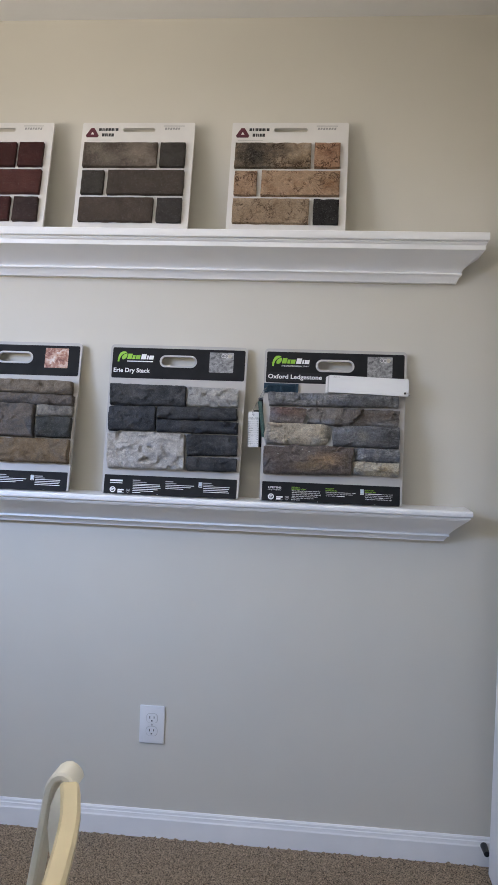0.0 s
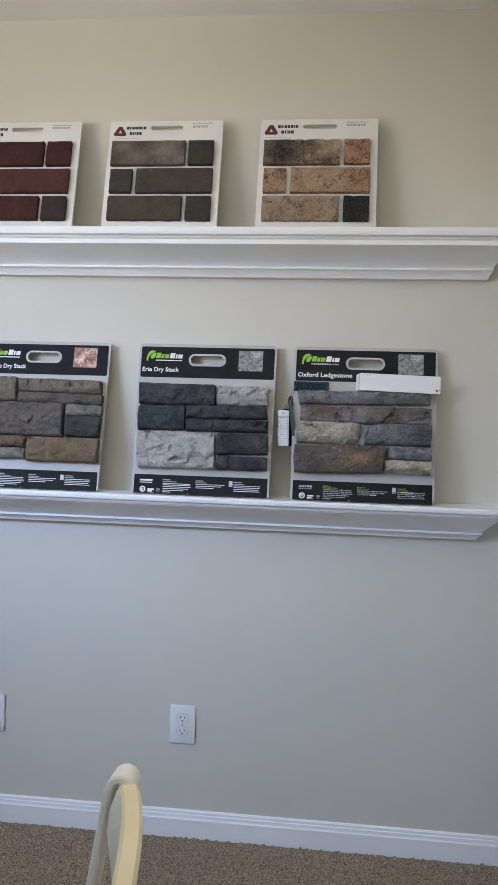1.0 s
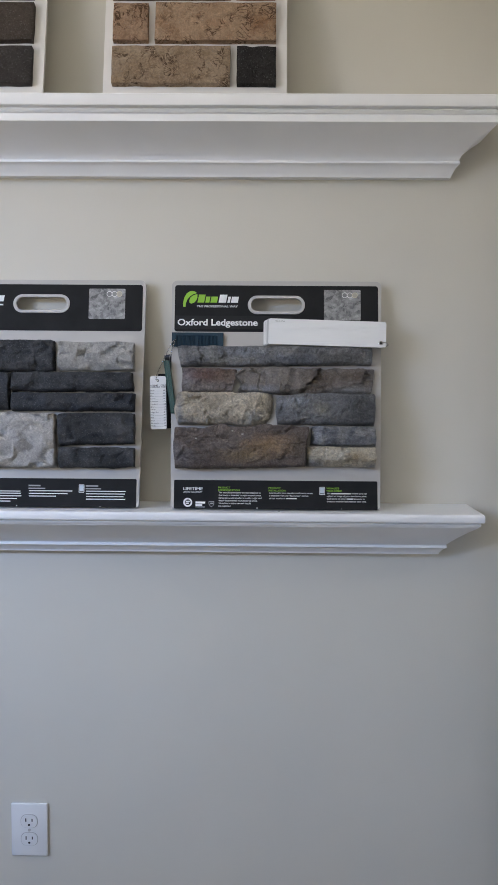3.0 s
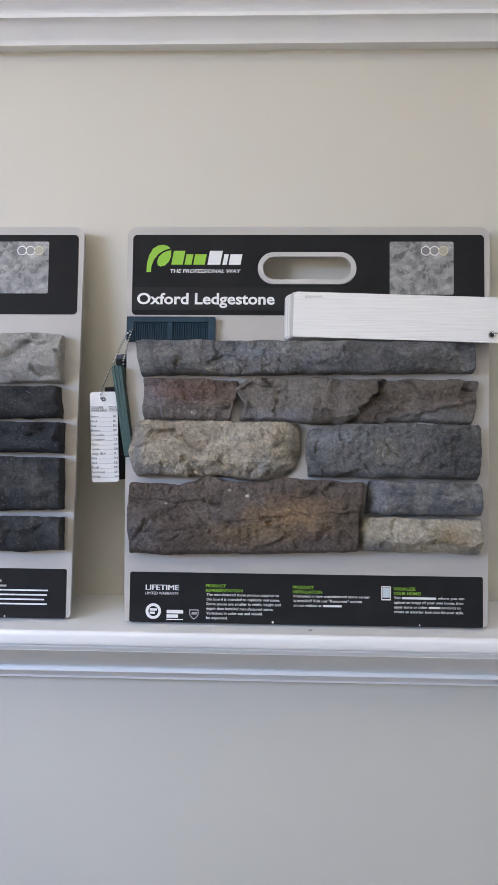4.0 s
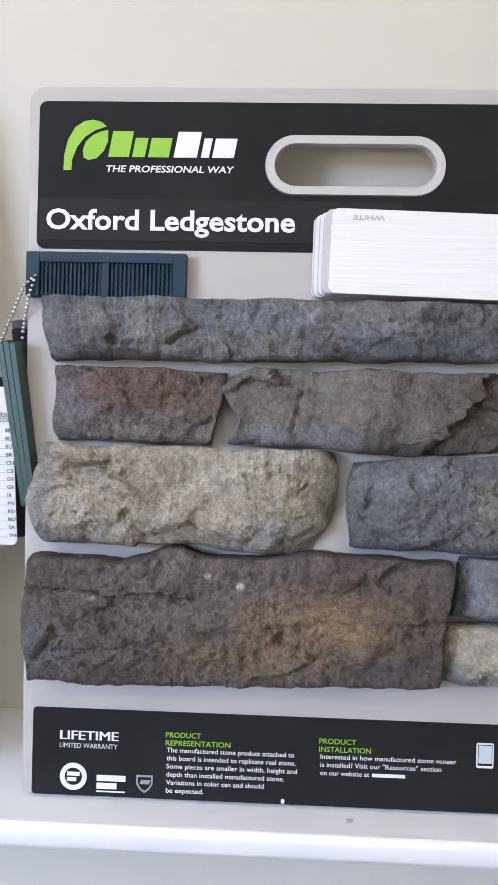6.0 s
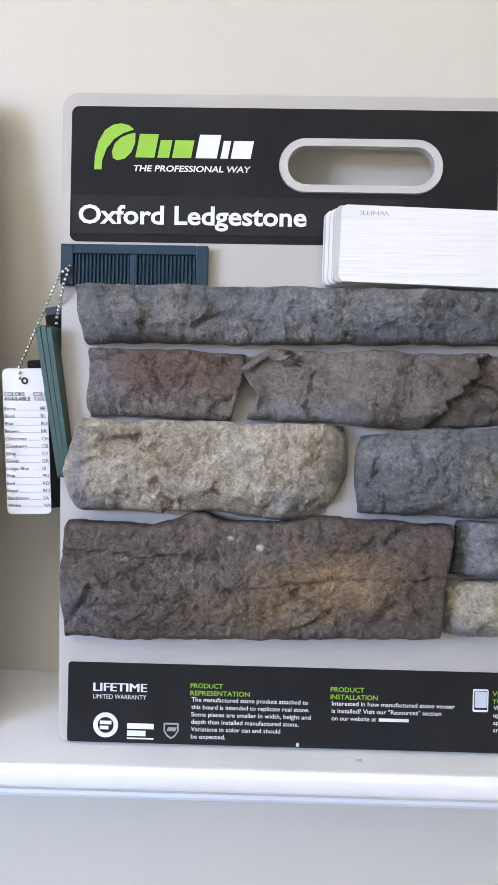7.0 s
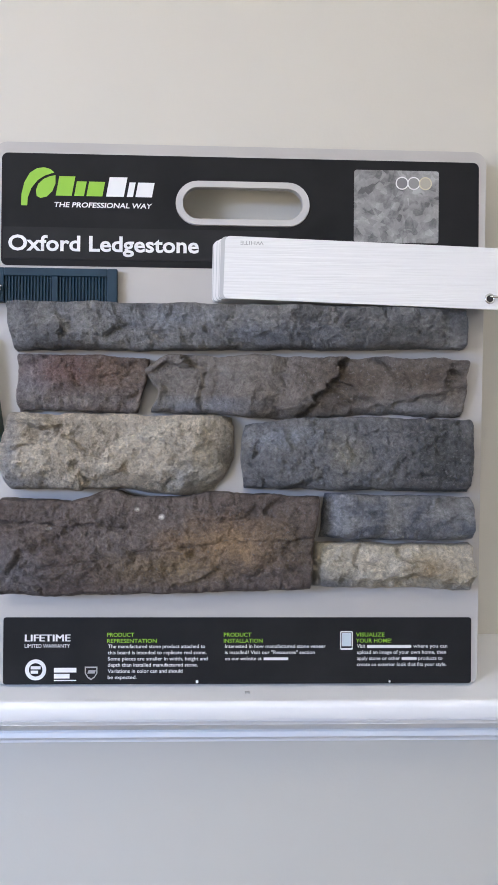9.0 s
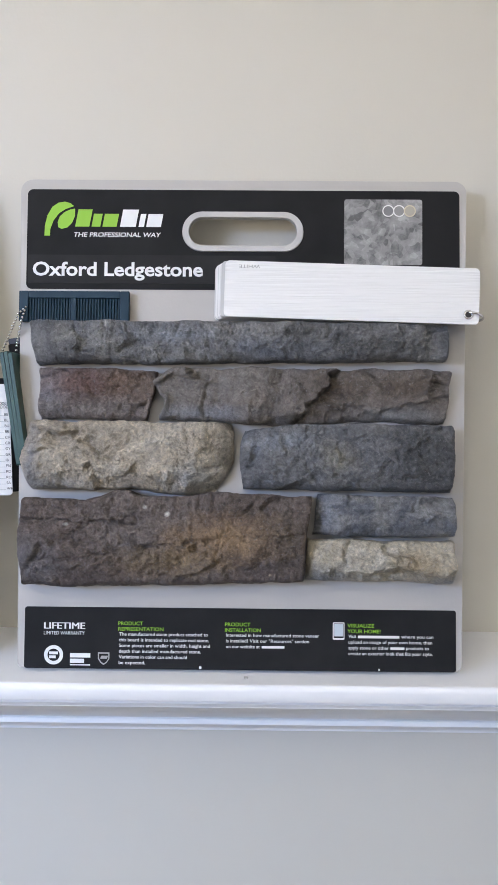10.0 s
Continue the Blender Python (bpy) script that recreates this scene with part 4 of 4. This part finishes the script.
def brick_board(cx, label, mats, chip, code):
    t = thing("brick_sample_board", label, "sample board", pose(cx, -0.113, 1.7895, -12.6, 0, 0), "brick sample boards on the shelf")
    slot = rounded(-0.046, 0.3085, 0.050, 0.3215, 0.0062)
    p = part("panel", slab([rounded(-0.168, 0.0, 0.167, 0.3385, 0.006), slot], 0.0, 0.008), M_BWHITE, t)
    for k, (x0, z0, x1, z1) in enumerate(((-0.153, 0.1895, 0.064, 0.264), (0.074, 0.1900, 0.146, 0.2645), (-0.150, 0.1035, -0.086, 0.1755), (-0.073, 0.1030, 0.148, 0.1770), (-0.150, 0.0185, 0.065, 0.0910), (0.077, 0.0180, 0.148, 0.0905))):
        brick(t, x0 - 0.001, z0 + 0.003, x1 - 0.001, z1 + 0.003, 0.016, mats[k], cx * 10 + k * 2.3, chip)
    y = -0.0006
    tri = [(-0.154, 0.291), (-0.120, 0.291), (-0.117, 0.297), (-0.132, 0.321), (-0.142, 0.321), (-0.157, 0.297)]
    mid = [(-0.1425, 0.3000), (-0.1315, 0.3000), (-0.137, 0.3095)]
    part("triangle_mark", slab([[(x * 0.97 - 0.004, z) for x, z in tri], [(x * 0.97 - 0.004, z) for x, z in mid]], y, 0.0), M_MAROON, t, "maroon triangle mark")
    bm = bmesh.new()
    xx = -0.118
    for w in (0.008, 0.004, 0.002, 0.007, 0.0075, 0.0075, 0.0025, 0.0075):
        bar(bm, xx, 0.3115, xx + w, 0.3205, y)
        xx += w + 0.0017
    xx = -0.108
    for w in (0.008, 0.0045, 0.0025, 0.0065, 0.0075):
        bar(bm, xx, 0.2935, xx + w, 0.3035, y)
        xx += w + 0.0017
    part("word_mark", bm, M_BLACKINK, t, "dark blocks of the word mark")
    bars(t, [(0.075, 0.3265, 0.136, 0.3288)], y, M_GREY)
    bars(t, [(0.078 + k * 0.0078, 0.3150 + 0.001 * (k % 2), 0.0835 + k * 0.0078, 0.3225) for k in range(code)], y, M_GREY, 0.2)
    bars(t, [(-0.150, 0.2815, -0.078, 0.2825)], y, M_GREY)
    return t


def bricks(name, sets, grain=0.25, bump=0.5, veins=0.0, pale=0.0):
    sets = [([tuple(v + (sum(q) / 3 - v) * pale for v in q) for q in c], s, p) for c, s, p in sets]
    return [stone_mat(name, c, s, grain, p, bump, k * 3.1, 0.70, veins) for k, (c, s, p) in enumerate(sets)]


B_RED = [(0.050, 0.018, 0.017), (0.072, 0.024, 0.022)]
B_RED2 = [(0.075, 0.026, 0.023), (0.105, 0.040, 0.034)]
B_DKR = [(0.038, 0.026, 0.026), (0.060, 0.036, 0.034)]
brick_board(-0.1375, "tan and buff tumbled brick sample board", bricks("buff_brick", [
    ([(0.30, 0.205, 0.125), (0.40, 0.295, 0.195), (0.46, 0.36, 0.26)], 22, [(-0.095, 0.225, 0.085, 0.11, (0.036, 0.034, 0.031)), (-0.105, 0.23, 0.075, 0.09, (0.030, 0.028, 0.026)), (-0.02, 0.245, 0.05, 0.03, (0.09, 0.07, 0.055)), (0.02, 0.205, 0.05, 0.025, (0.13, 0.09, 0.06))]),
    ([(0.38, 0.205, 0.115), (0.45, 0.27, 0.165)], 26, [(0.115, 0.235, 0.02, 0.02, (0.20, 0.09, 0.05))]),
    ([(0.36, 0.22, 0.13), (0.42, 0.275, 0.175)], 26, []),
    ([(0.37, 0.225, 0.13), (0.46, 0.31, 0.195), (0.42, 0.25, 0.145)], 18, [(0.12, 0.14, 0.04, 0.03, (0.27, 0.14, 0.07))]),
    ([(0.30, 0.205, 0.125), (0.41, 0.30, 0.20)], 20, []),
    ([(0.022, 0.020, 0.020), (0.04, 0.037, 0.036)], 26, [])], veins=0.9, pale=0.12), 1.0, 7)
brick_board(-0.5820, "dark brown-grey brick sample board", bricks("grey_brown_brick", [
    ([(0.078, 0.060, 0.049), (0.125, 0.102, 0.086)], 20, [(0.01, 0.235, 0.060, 0.06, (0.27, 0.225, 0.185)), (-0.08, 0.215, 0.06, 0.035, (0.20, 0.17, 0.14)), (-0.12, 0.25, 0.04, 0.025, (0.22, 0.19, 0.155)), (0.05, 0.205, 0.03, 0.025, (0.24, 0.20, 0.17))]),
    ([(0.048, 0.042, 0.038), (0.065, 0.058, 0.052)], 20, []), ([(0.052, 0.046, 0.040), (0.07, 0.062, 0.054)], 20, []),
    ([(0.066, 0.052, 0.043), (0.090, 0.072, 0.060)], 18, []), ([(0.065, 0.049, 0.040), (0.090, 0.070, 0.057)], 18, []),
    ([(0.042, 0.037, 0.035), (0.06, 0.053, 0.05)], 20, [])]), 0.2, 6)
for bx, lab in ((-1.0040, "deep red brick sample board"), (-1.4550, "dark red brick sample board")):
    brick_board(bx, lab, bricks("red_brick", [(B_RED, 20, []), (B_RED, 20, []), (B_RED, 20, []), (B_RED2, 16, []), (B_RED, 16, []), (B_DKR, 16, [])]), 0.2, 7)


# ---- loose samples on the stone board ----
def at_board(x, y, z):
    """A place on the leaning board as a place in the world."""
    return ox.matrix_world @ Vector((x, y, z))


bpy.context.view_layer.update()
# white vinyl colour strips on a ring, lying on the top stone
deck = thing("vinyl_color_deck", "stack of white embossed vinyl sample strips on a ring", "sample deck", ox.matrix_world @ pose(0, 0, 0))
for k in range(9):
    y1 = -0.0040 - k * 0.0026
    bm = slab([rounded(-0.0250 + (0, 0.0004, 0.0010, 0.0030, 0.0034, 0.0052, 0.0056, 0.0060, 0.0092)[k], 0.3118, 0.2080, 0.3615, 0.004, 4)], y1 - 0.0019, y1)
    a = radians(1.55 - 0.12 * (8 - k))
    bmesh.ops.rotate(bm, verts=bm.verts, cent=(-0.02, 0, 0.315), matrix=Matrix.Rotation(a, 3, "Y"))
    bmesh.ops.translate(bm, verts=bm.verts, vec=(0, 0, 0.0022))
    part("strip", bm, M_SIDING if k == 8 else M_EDGE if k % 2 else M_CARD, deck)
tx = lettering(deck, "WHITE", -0.0050, 0.0135, 0.3565, 0.0030, -0.0272, M_GREY, turn=1.0, name="lettering")
tx.rotation_euler = (0, radians(0.4), 0)


def ring_mesh(center, r, thick, normal, segs=24):
    bm = bmesh.new()
    q = Vector(normal).to_track_quat("Z", "Y").to_matrix()
    rows = []
    for i in range(segs):
        a = 2 * math.pi * i / segs
        row = []
        for j in range(8):
            b = 2 * math.pi * j / 8
            p = Vector(((r + thick * math.cos(b)) * math.cos(a), (r + thick * math.cos(b)) * math.sin(a), thick * math.sin(b)))
            row.append(bm.verts.new(Vector(center) + q @ p))
        rows.append(row)
    for i in range(segs):
        for j in range(8):
            bm.faces.new((rows[i][j], rows[(i + 1) % segs][j], rows[(i + 1) % segs][(j + 1) % 8], rows[i][(j + 1) % 8]))
    return bm


part("ring", ring_mesh((0.2045, -0.0205, 0.3160), 0.0085, 0.0011, (0.25, 0.2, 1)), M_CHROME, deck, "steel binder ring", smooth=60)
part("grommet", ring_mesh((0.1985, -0.0275, 0.3165), 0.0034, 0.0009, (0, 1, 0)), M_CHROME, deck, smooth=60)
part("grommet_hole", slab([rounded(0.1957, 0.3137, 0.2013, 0.3193, 0.0027)], -0.0276, -0.0270), M_SLOT, deck)

# blue louvred shutter sample lying on the top stone
shut = thing("shutter_sample", "dark blue moulded shutter sample with louvres", "shutter sample", ox.matrix_world @ pose(0, 0, 0))
x0, x1, z0, z1 = -0.2015, -0.1020, 0.3120, 0.3395
for b in ((x0, z0, x0 + 0.0085, z1), (x1 - 0.0080, z0, x1, z1), (x0 + 0.0085, z1 - 0.0065, x1 - 0.0080, z1), (-0.1545, z0, -0.1495, z1 - 0.0065)):
    part("shutter_frame", boxed(b[0], -0.0085, b[1], b[2], -0.0015, b[3], bevel=0.0006), M_TEAL, shut)
part("shutter_back", boxed(x0 + 0.0005, -0.0053, z0, x1 - 0.0005, -0.0010, z1 - 0.0005), M_TEAL, shut)
for a, b in ((x0 + 0.0085, -0.1545), (-0.1495, x1 - 0.0080)):
    n = 15
    for i in range(n):
        xc = a + (b - a) * (i + 0.5) / n
        bm = bmesh.new()
        w = (b - a) / n * 0.48
        vs = [bm.verts.new(p) for p in ((xc - w, -0.0052, z0), (xc - w * 0.3, -0.0068, z0), (xc + w * 0.5, -0.0068, z0), (xc + w, -0.0052, z0), (xc - w, -0.0052, z1 - 0.0065), (xc - w * 0.3, -0.0068, z1 - 0.0065), (xc + w * 0.5, -0.0068, z1 - 0.0065), (xc + w, -0.0052, z1 - 0.0065))]
        for i0, i1 in ((0, 1), (1, 2), (2, 3)):
            bm.faces.new((vs[i0], vs[i1], vs[i1 + 4], vs[i0 + 4]))
        part("louvre", bm, M_TEAL, shut)


# colour tag and plastic colour chips hanging on a ball chain from the shutter sample
def plate(name, parent, top, bottom, wide, thick, turn, material, radius=0.002, label=""):
    """A thin hanging plate from the middle of its top to the middle of its bottom edge, turned about its long axis."""
    top, bottom = Vector(top), Vector(bottom)
    h = (top - bottom).length
    bm = slab([rounded(-wide / 2, -h, wide / 2, 0.0, radius, 4)], -thick / 2, thick / 2)
    q = (top - bottom).to_track_quat("Z", "Y").to_matrix()
    up = (top - bottom).normalized()
    side = Vector((1, 0, 0)) - up * up.x
    side.normalize()
    back = up.cross(side)
    a = radians(turn)
    s2 = side * math.cos(a) + back * math.sin(a)
    b2 = up.cross(s2)
    for v in bm.verts:
        v.co = top + s2 * v.co.x + b2 * v.co.y + up * v.co.z
    return part(name, bm, material, parent, label)


chips = thing("color_tag_chain", "white colour list tag and plastic colour chips on a ball chain", "color tag")
tag = plate("tag", chips, (-0.2125, -0.0560, 1.2850), (-0.2100, -0.0640, 1.1830), 0.0310, 0.0008, 0, M_CARD, 0.0035, "white printed colour list tag")
tagm = Matrix.Translation((-0.2125, -0.0560, 1.2850)) @ Matrix.Rotation(radians(-1.4), 4, "Y") @ Matrix.Rotation(radians(-4.5), 4, "X")
NAMES = [("Berry", "BE"), ("Black", "BL"), ("Blue", "BU"), ("Brown", "BR"), ("Chocolate", "CH"), ("Cranberry", "CB"), ("Gray", "GY"), ("Green", "GR"), ("Indigo Blue", "IB"), ("Pine", "PN"), ("Red", "RD"), ("Royal", "RO"), ("Sandstone", "SA"), ("White", "WH")]
for i, (a, b) in enumerate(NAMES):
    z = -0.0290 - i * 0.00525
    lettering(tag, a, -0.0148, None, z, 0.0025, -0.0009, M_BLACKINK).matrix_local = tagm
    lettering(tag, b, 0.0105, None, z, 0.0025, -0.0009, M_BLACKINK).matrix_local = tagm
    ln = part("leader_line", bar(bmesh.new(), -0.0142 + 0.0017 * len(a), z, 0.0098, z + 0.0003, -0.0009), M_GREY, tag)
    ln.matrix_local = tagm
for body, xa, z in (("COLORS", -0.0148, -0.0190), ("AVAILABLE", -0.0148, -0.0222), ("COLOR", 0.0055, -0.0190), ("CODE", 0.0065, -0.0222)):
    lettering(tag, body, xa, None, z, 0.0026, -0.0009, M_BLACKINK, bold=0.01).matrix_local = tagm
ey = part("eyelet", ring_mesh((0, -0.0008, -0.0085), 0.0018, 0.0006, (0, 1, 0)), M_SLOT, tag)
ey.matrix_local = tagm
for k, (tx_, bx_, m, tw) in enumerate(((-0.1975, -0.1815, M_DGREEN, 86), (-0.1938, -0.1783, M_MGREEN, 86), (-0.1900, -0.1752, M_DGREEN, 86))):
    plate("color_chip", chips, (tx_, -0.0560, 1.3130 + 0.001 * (k % 2)), (bx_, -0.0700, 1.2130), 0.0300, 0.0032, tw, m, 0.0015, "green moulded plastic chip")
plate("color_chip", chips, (-0.2020, -0.0420, 1.2900), (-0.1960, -0.0440, 1.1830), 0.0240, 0.0030, 20, M_BLACK, 0.0015, "black plastic chip")
plate("color_chip", chips, (-0.1900, -0.0360, 1.3220), (-0.1790, -0.0400, 1.1950), 0.0240, 0.0030, 30, M_BLACK, 0.0015, "black plastic chip")
plate("color_chip", chips, (-0.1900, -0.0330, 1.3280), (-0.1720, -0.0380, 1.2400), 0.0260, 0.0030, 10, M_DBLUE, 0.0015, "slate blue plastic chip")


def ball_chain(pts, r=0.00125):
    bm = bmesh.new()
    pts = [Vector(p) for p in pts]
    for a, b in zip(pts, pts[1:]):
        n = max(1, int((b - a).length / (r * 2.35)))
        for i in range(n):
            c = a.lerp(b, i / n)
            bmesh.ops.create_icosphere(bm, subdivisions=2, radius=r, matrix=Matrix.Translation(c))
    return bm


p0 = at_board(-0.1945, -0.0105, 0.3240)
part("ball_chain", ball_chain([p0, (p0.x - 0.004, p0.y - 0.002, p0.z - 0.012), (-0.1905, -0.0500, 1.3200), (-0.1905, -0.0530, 1.3120)]), M_CHROME, chips, "steel ball chain", smooth=80)
part("ball_chain", ball_chain([p0, (p0.x - 0.007, p0.y - 0.001, p0.z - 0.006), (-0.2060, -0.0540, 1.3080), (-0.2155, -0.0575, 1.2860), (-0.2160, -0.0575, 1.2745)]), M_CHROME, chips, "steel ball chain", smooth=80)

# ---- furniture ----
table = thing("table", "black laminate table with a thick square edge", "table")
part("tabletop", boxed(-1.75, -2.05, 0.726, -0.584, -1.150, 0.744, bevel=0.003), M_TABLE, table)
for x, y in ((-1.60, -1.90), (-1.60, -1.45), (-1.00, -1.90), (-1.00, -1.45)):
    part("leg", boxed(x - 0.02, y - 0.02, 0.0, x + 0.02, y + 0.02, 0.726, bevel=0.003), M_BLACK, table)


def strip(points, wide, thick, across=(1, 0, 0)):
    """A flat bent bar through points in space; wide across x, thick along its own normal."""
    bm = bmesh.new()
    pts = [Vector(p) for p in points]
    rows = []
    for i, p in enumerate(pts):
        t = (pts[min(i + 1, len(pts) - 1)] - pts[max(i - 1, 0)]).normalized()
        s = Vector(across)
        n = t.cross(s).normalized()
        s = n.cross(t).normalized()
        prof = [(-wide / 2, -thick / 4), (-wide / 2 + thick / 4, -thick / 2), (wide / 2 - thick / 4, -thick / 2), (wide / 2, -thick / 4), (wide / 2, thick / 4), (wide / 2 - thick / 4, thick / 2), (-wide / 2 + thick / 4, thick / 2), (-wide / 2, thick / 4)]
        rows.append([bm.verts.new(p + s * a + n * b) for a, b in prof])
    for a, b in zip(rows, rows[1:]):
        for j in range(8):
            bm.faces.new((a[j], a[(j + 1) % 8], b[(j + 1) % 8], b[j]))
    bm.faces.new(rows[0])
    bm.faces.new(list(reversed(rows[-1])))
    return bm


chair = thing("chair", "cream moulded chair with a bent back frame and curved arm", "chair")
back = [(-0.3482, -1.5792, 0.4300), (-0.3212, -1.5792, 0.5274), (-0.2974, -1.5792, 0.6786), (-0.2856, -1.5792, 0.7488), (-0.2753, -1.5792, 0.8147), (-0.2699, -1.5792, 0.8493), (-0.2676, -1.5792, 0.8550), (-0.2645, -1.5792, 0.8596), (-0.2600, -1.5792, 0.8622), (-0.2550, -1.5792, 0.8627), (-0.2505, -1.5792, 0.8604), (-0.2470, -1.5792, 0.8562), (-0.2452, -1.5792, 0.8505)]
part("back_frame", strip([(x, y + 0.007, z) for x, y, z in back], 0.036, 0.0092, (0, 1, 0)), M_CREAMW, chair, "pale bent frame of the back", smooth=40)
arm = [(-0.2485, -1.5860, 0.8500), (-0.2455, -1.5943, 0.8545), (-0.2375, -1.6148, 0.8536), (-0.2289, -1.6418, 0.8477), (-0.2224, -1.6699, 0.8450), (-0.2168, -1.6980, 0.8439), (-0.2083, -1.7466, 0.8423), (-0.2013, -1.8038, 0.8385), (-0.1970, -1.8578, 0.8255), (-0.1948, -1.8956, 0.7920), (-0.1938, -1.9064, 0.7218), (-0.1938, -1.9010, 0.4300)]
part("arm", strip(arm, 0.020, 0.013), M_CREAM, chair, "cream curved arm", smooth=40)
bm = bmesh.new()
upper = [(-0.2532, -1.5932, 0.8579), (-0.2456, -1.6159, 0.8514), (-0.2378, -1.6429, 0.8450), (-0.2264, -1.6991, 0.8406), (-0.2181, -1.7477, 0.8385)]
lower = [(-0.2547, -1.6030, 0.8558), (-0.2607, -1.6040, 0.8385), (-0.2629, -1.6040, 0.8158), (-0.2591, -1.6051, 0.7866), (-0.2521, -1.6073, 0.7326)]
sides = []
for off in ((0, 0, 0), (-0.003, 0.004, -0.002)):
    sides.append([[bm.verts.new(Vector(p) + Vector(off)) for p in row] for row in (upper, lower)])
for k in range(4):
    for n, (a, b) in enumerate(sides):
        q = (a[k], a[k + 1], b[k + 1], b[k])
        bm.faces.new(q if n else q[::-1])
(a0, b0), (a1, b1) = sides
for k in range(4):
    bm.faces.new((a0[k], a0[k + 1], a1[k + 1], a1[k]))
    bm.faces.new((b0[k + 1], b0[k], b1[k], b1[k + 1]))
bm.faces.new((a0[0], a1[0], b1[0], b0[0]))
bm.faces.new((a0[4], b0[4], b1[4], a1[4]))
part("back_panel", bm, M_CREAMW, chair, "pale inner panel under the arm", smooth=30)
part("seat", boxed(-0.44, -1.98, 0.415, -0.10, -1.56, 0.455, bevel=0.012), M_CREAM, chair)
for x, y in ((-0.41, -1.60), (-0.13, -1.60), (-0.41, -1.95), (-0.13, -1.95)):
    part("leg", strip([(x, y, 0.42), (x, y, 0.2), (x, y, 0.0)], 0.03, 0.02), M_CREAM, chair)
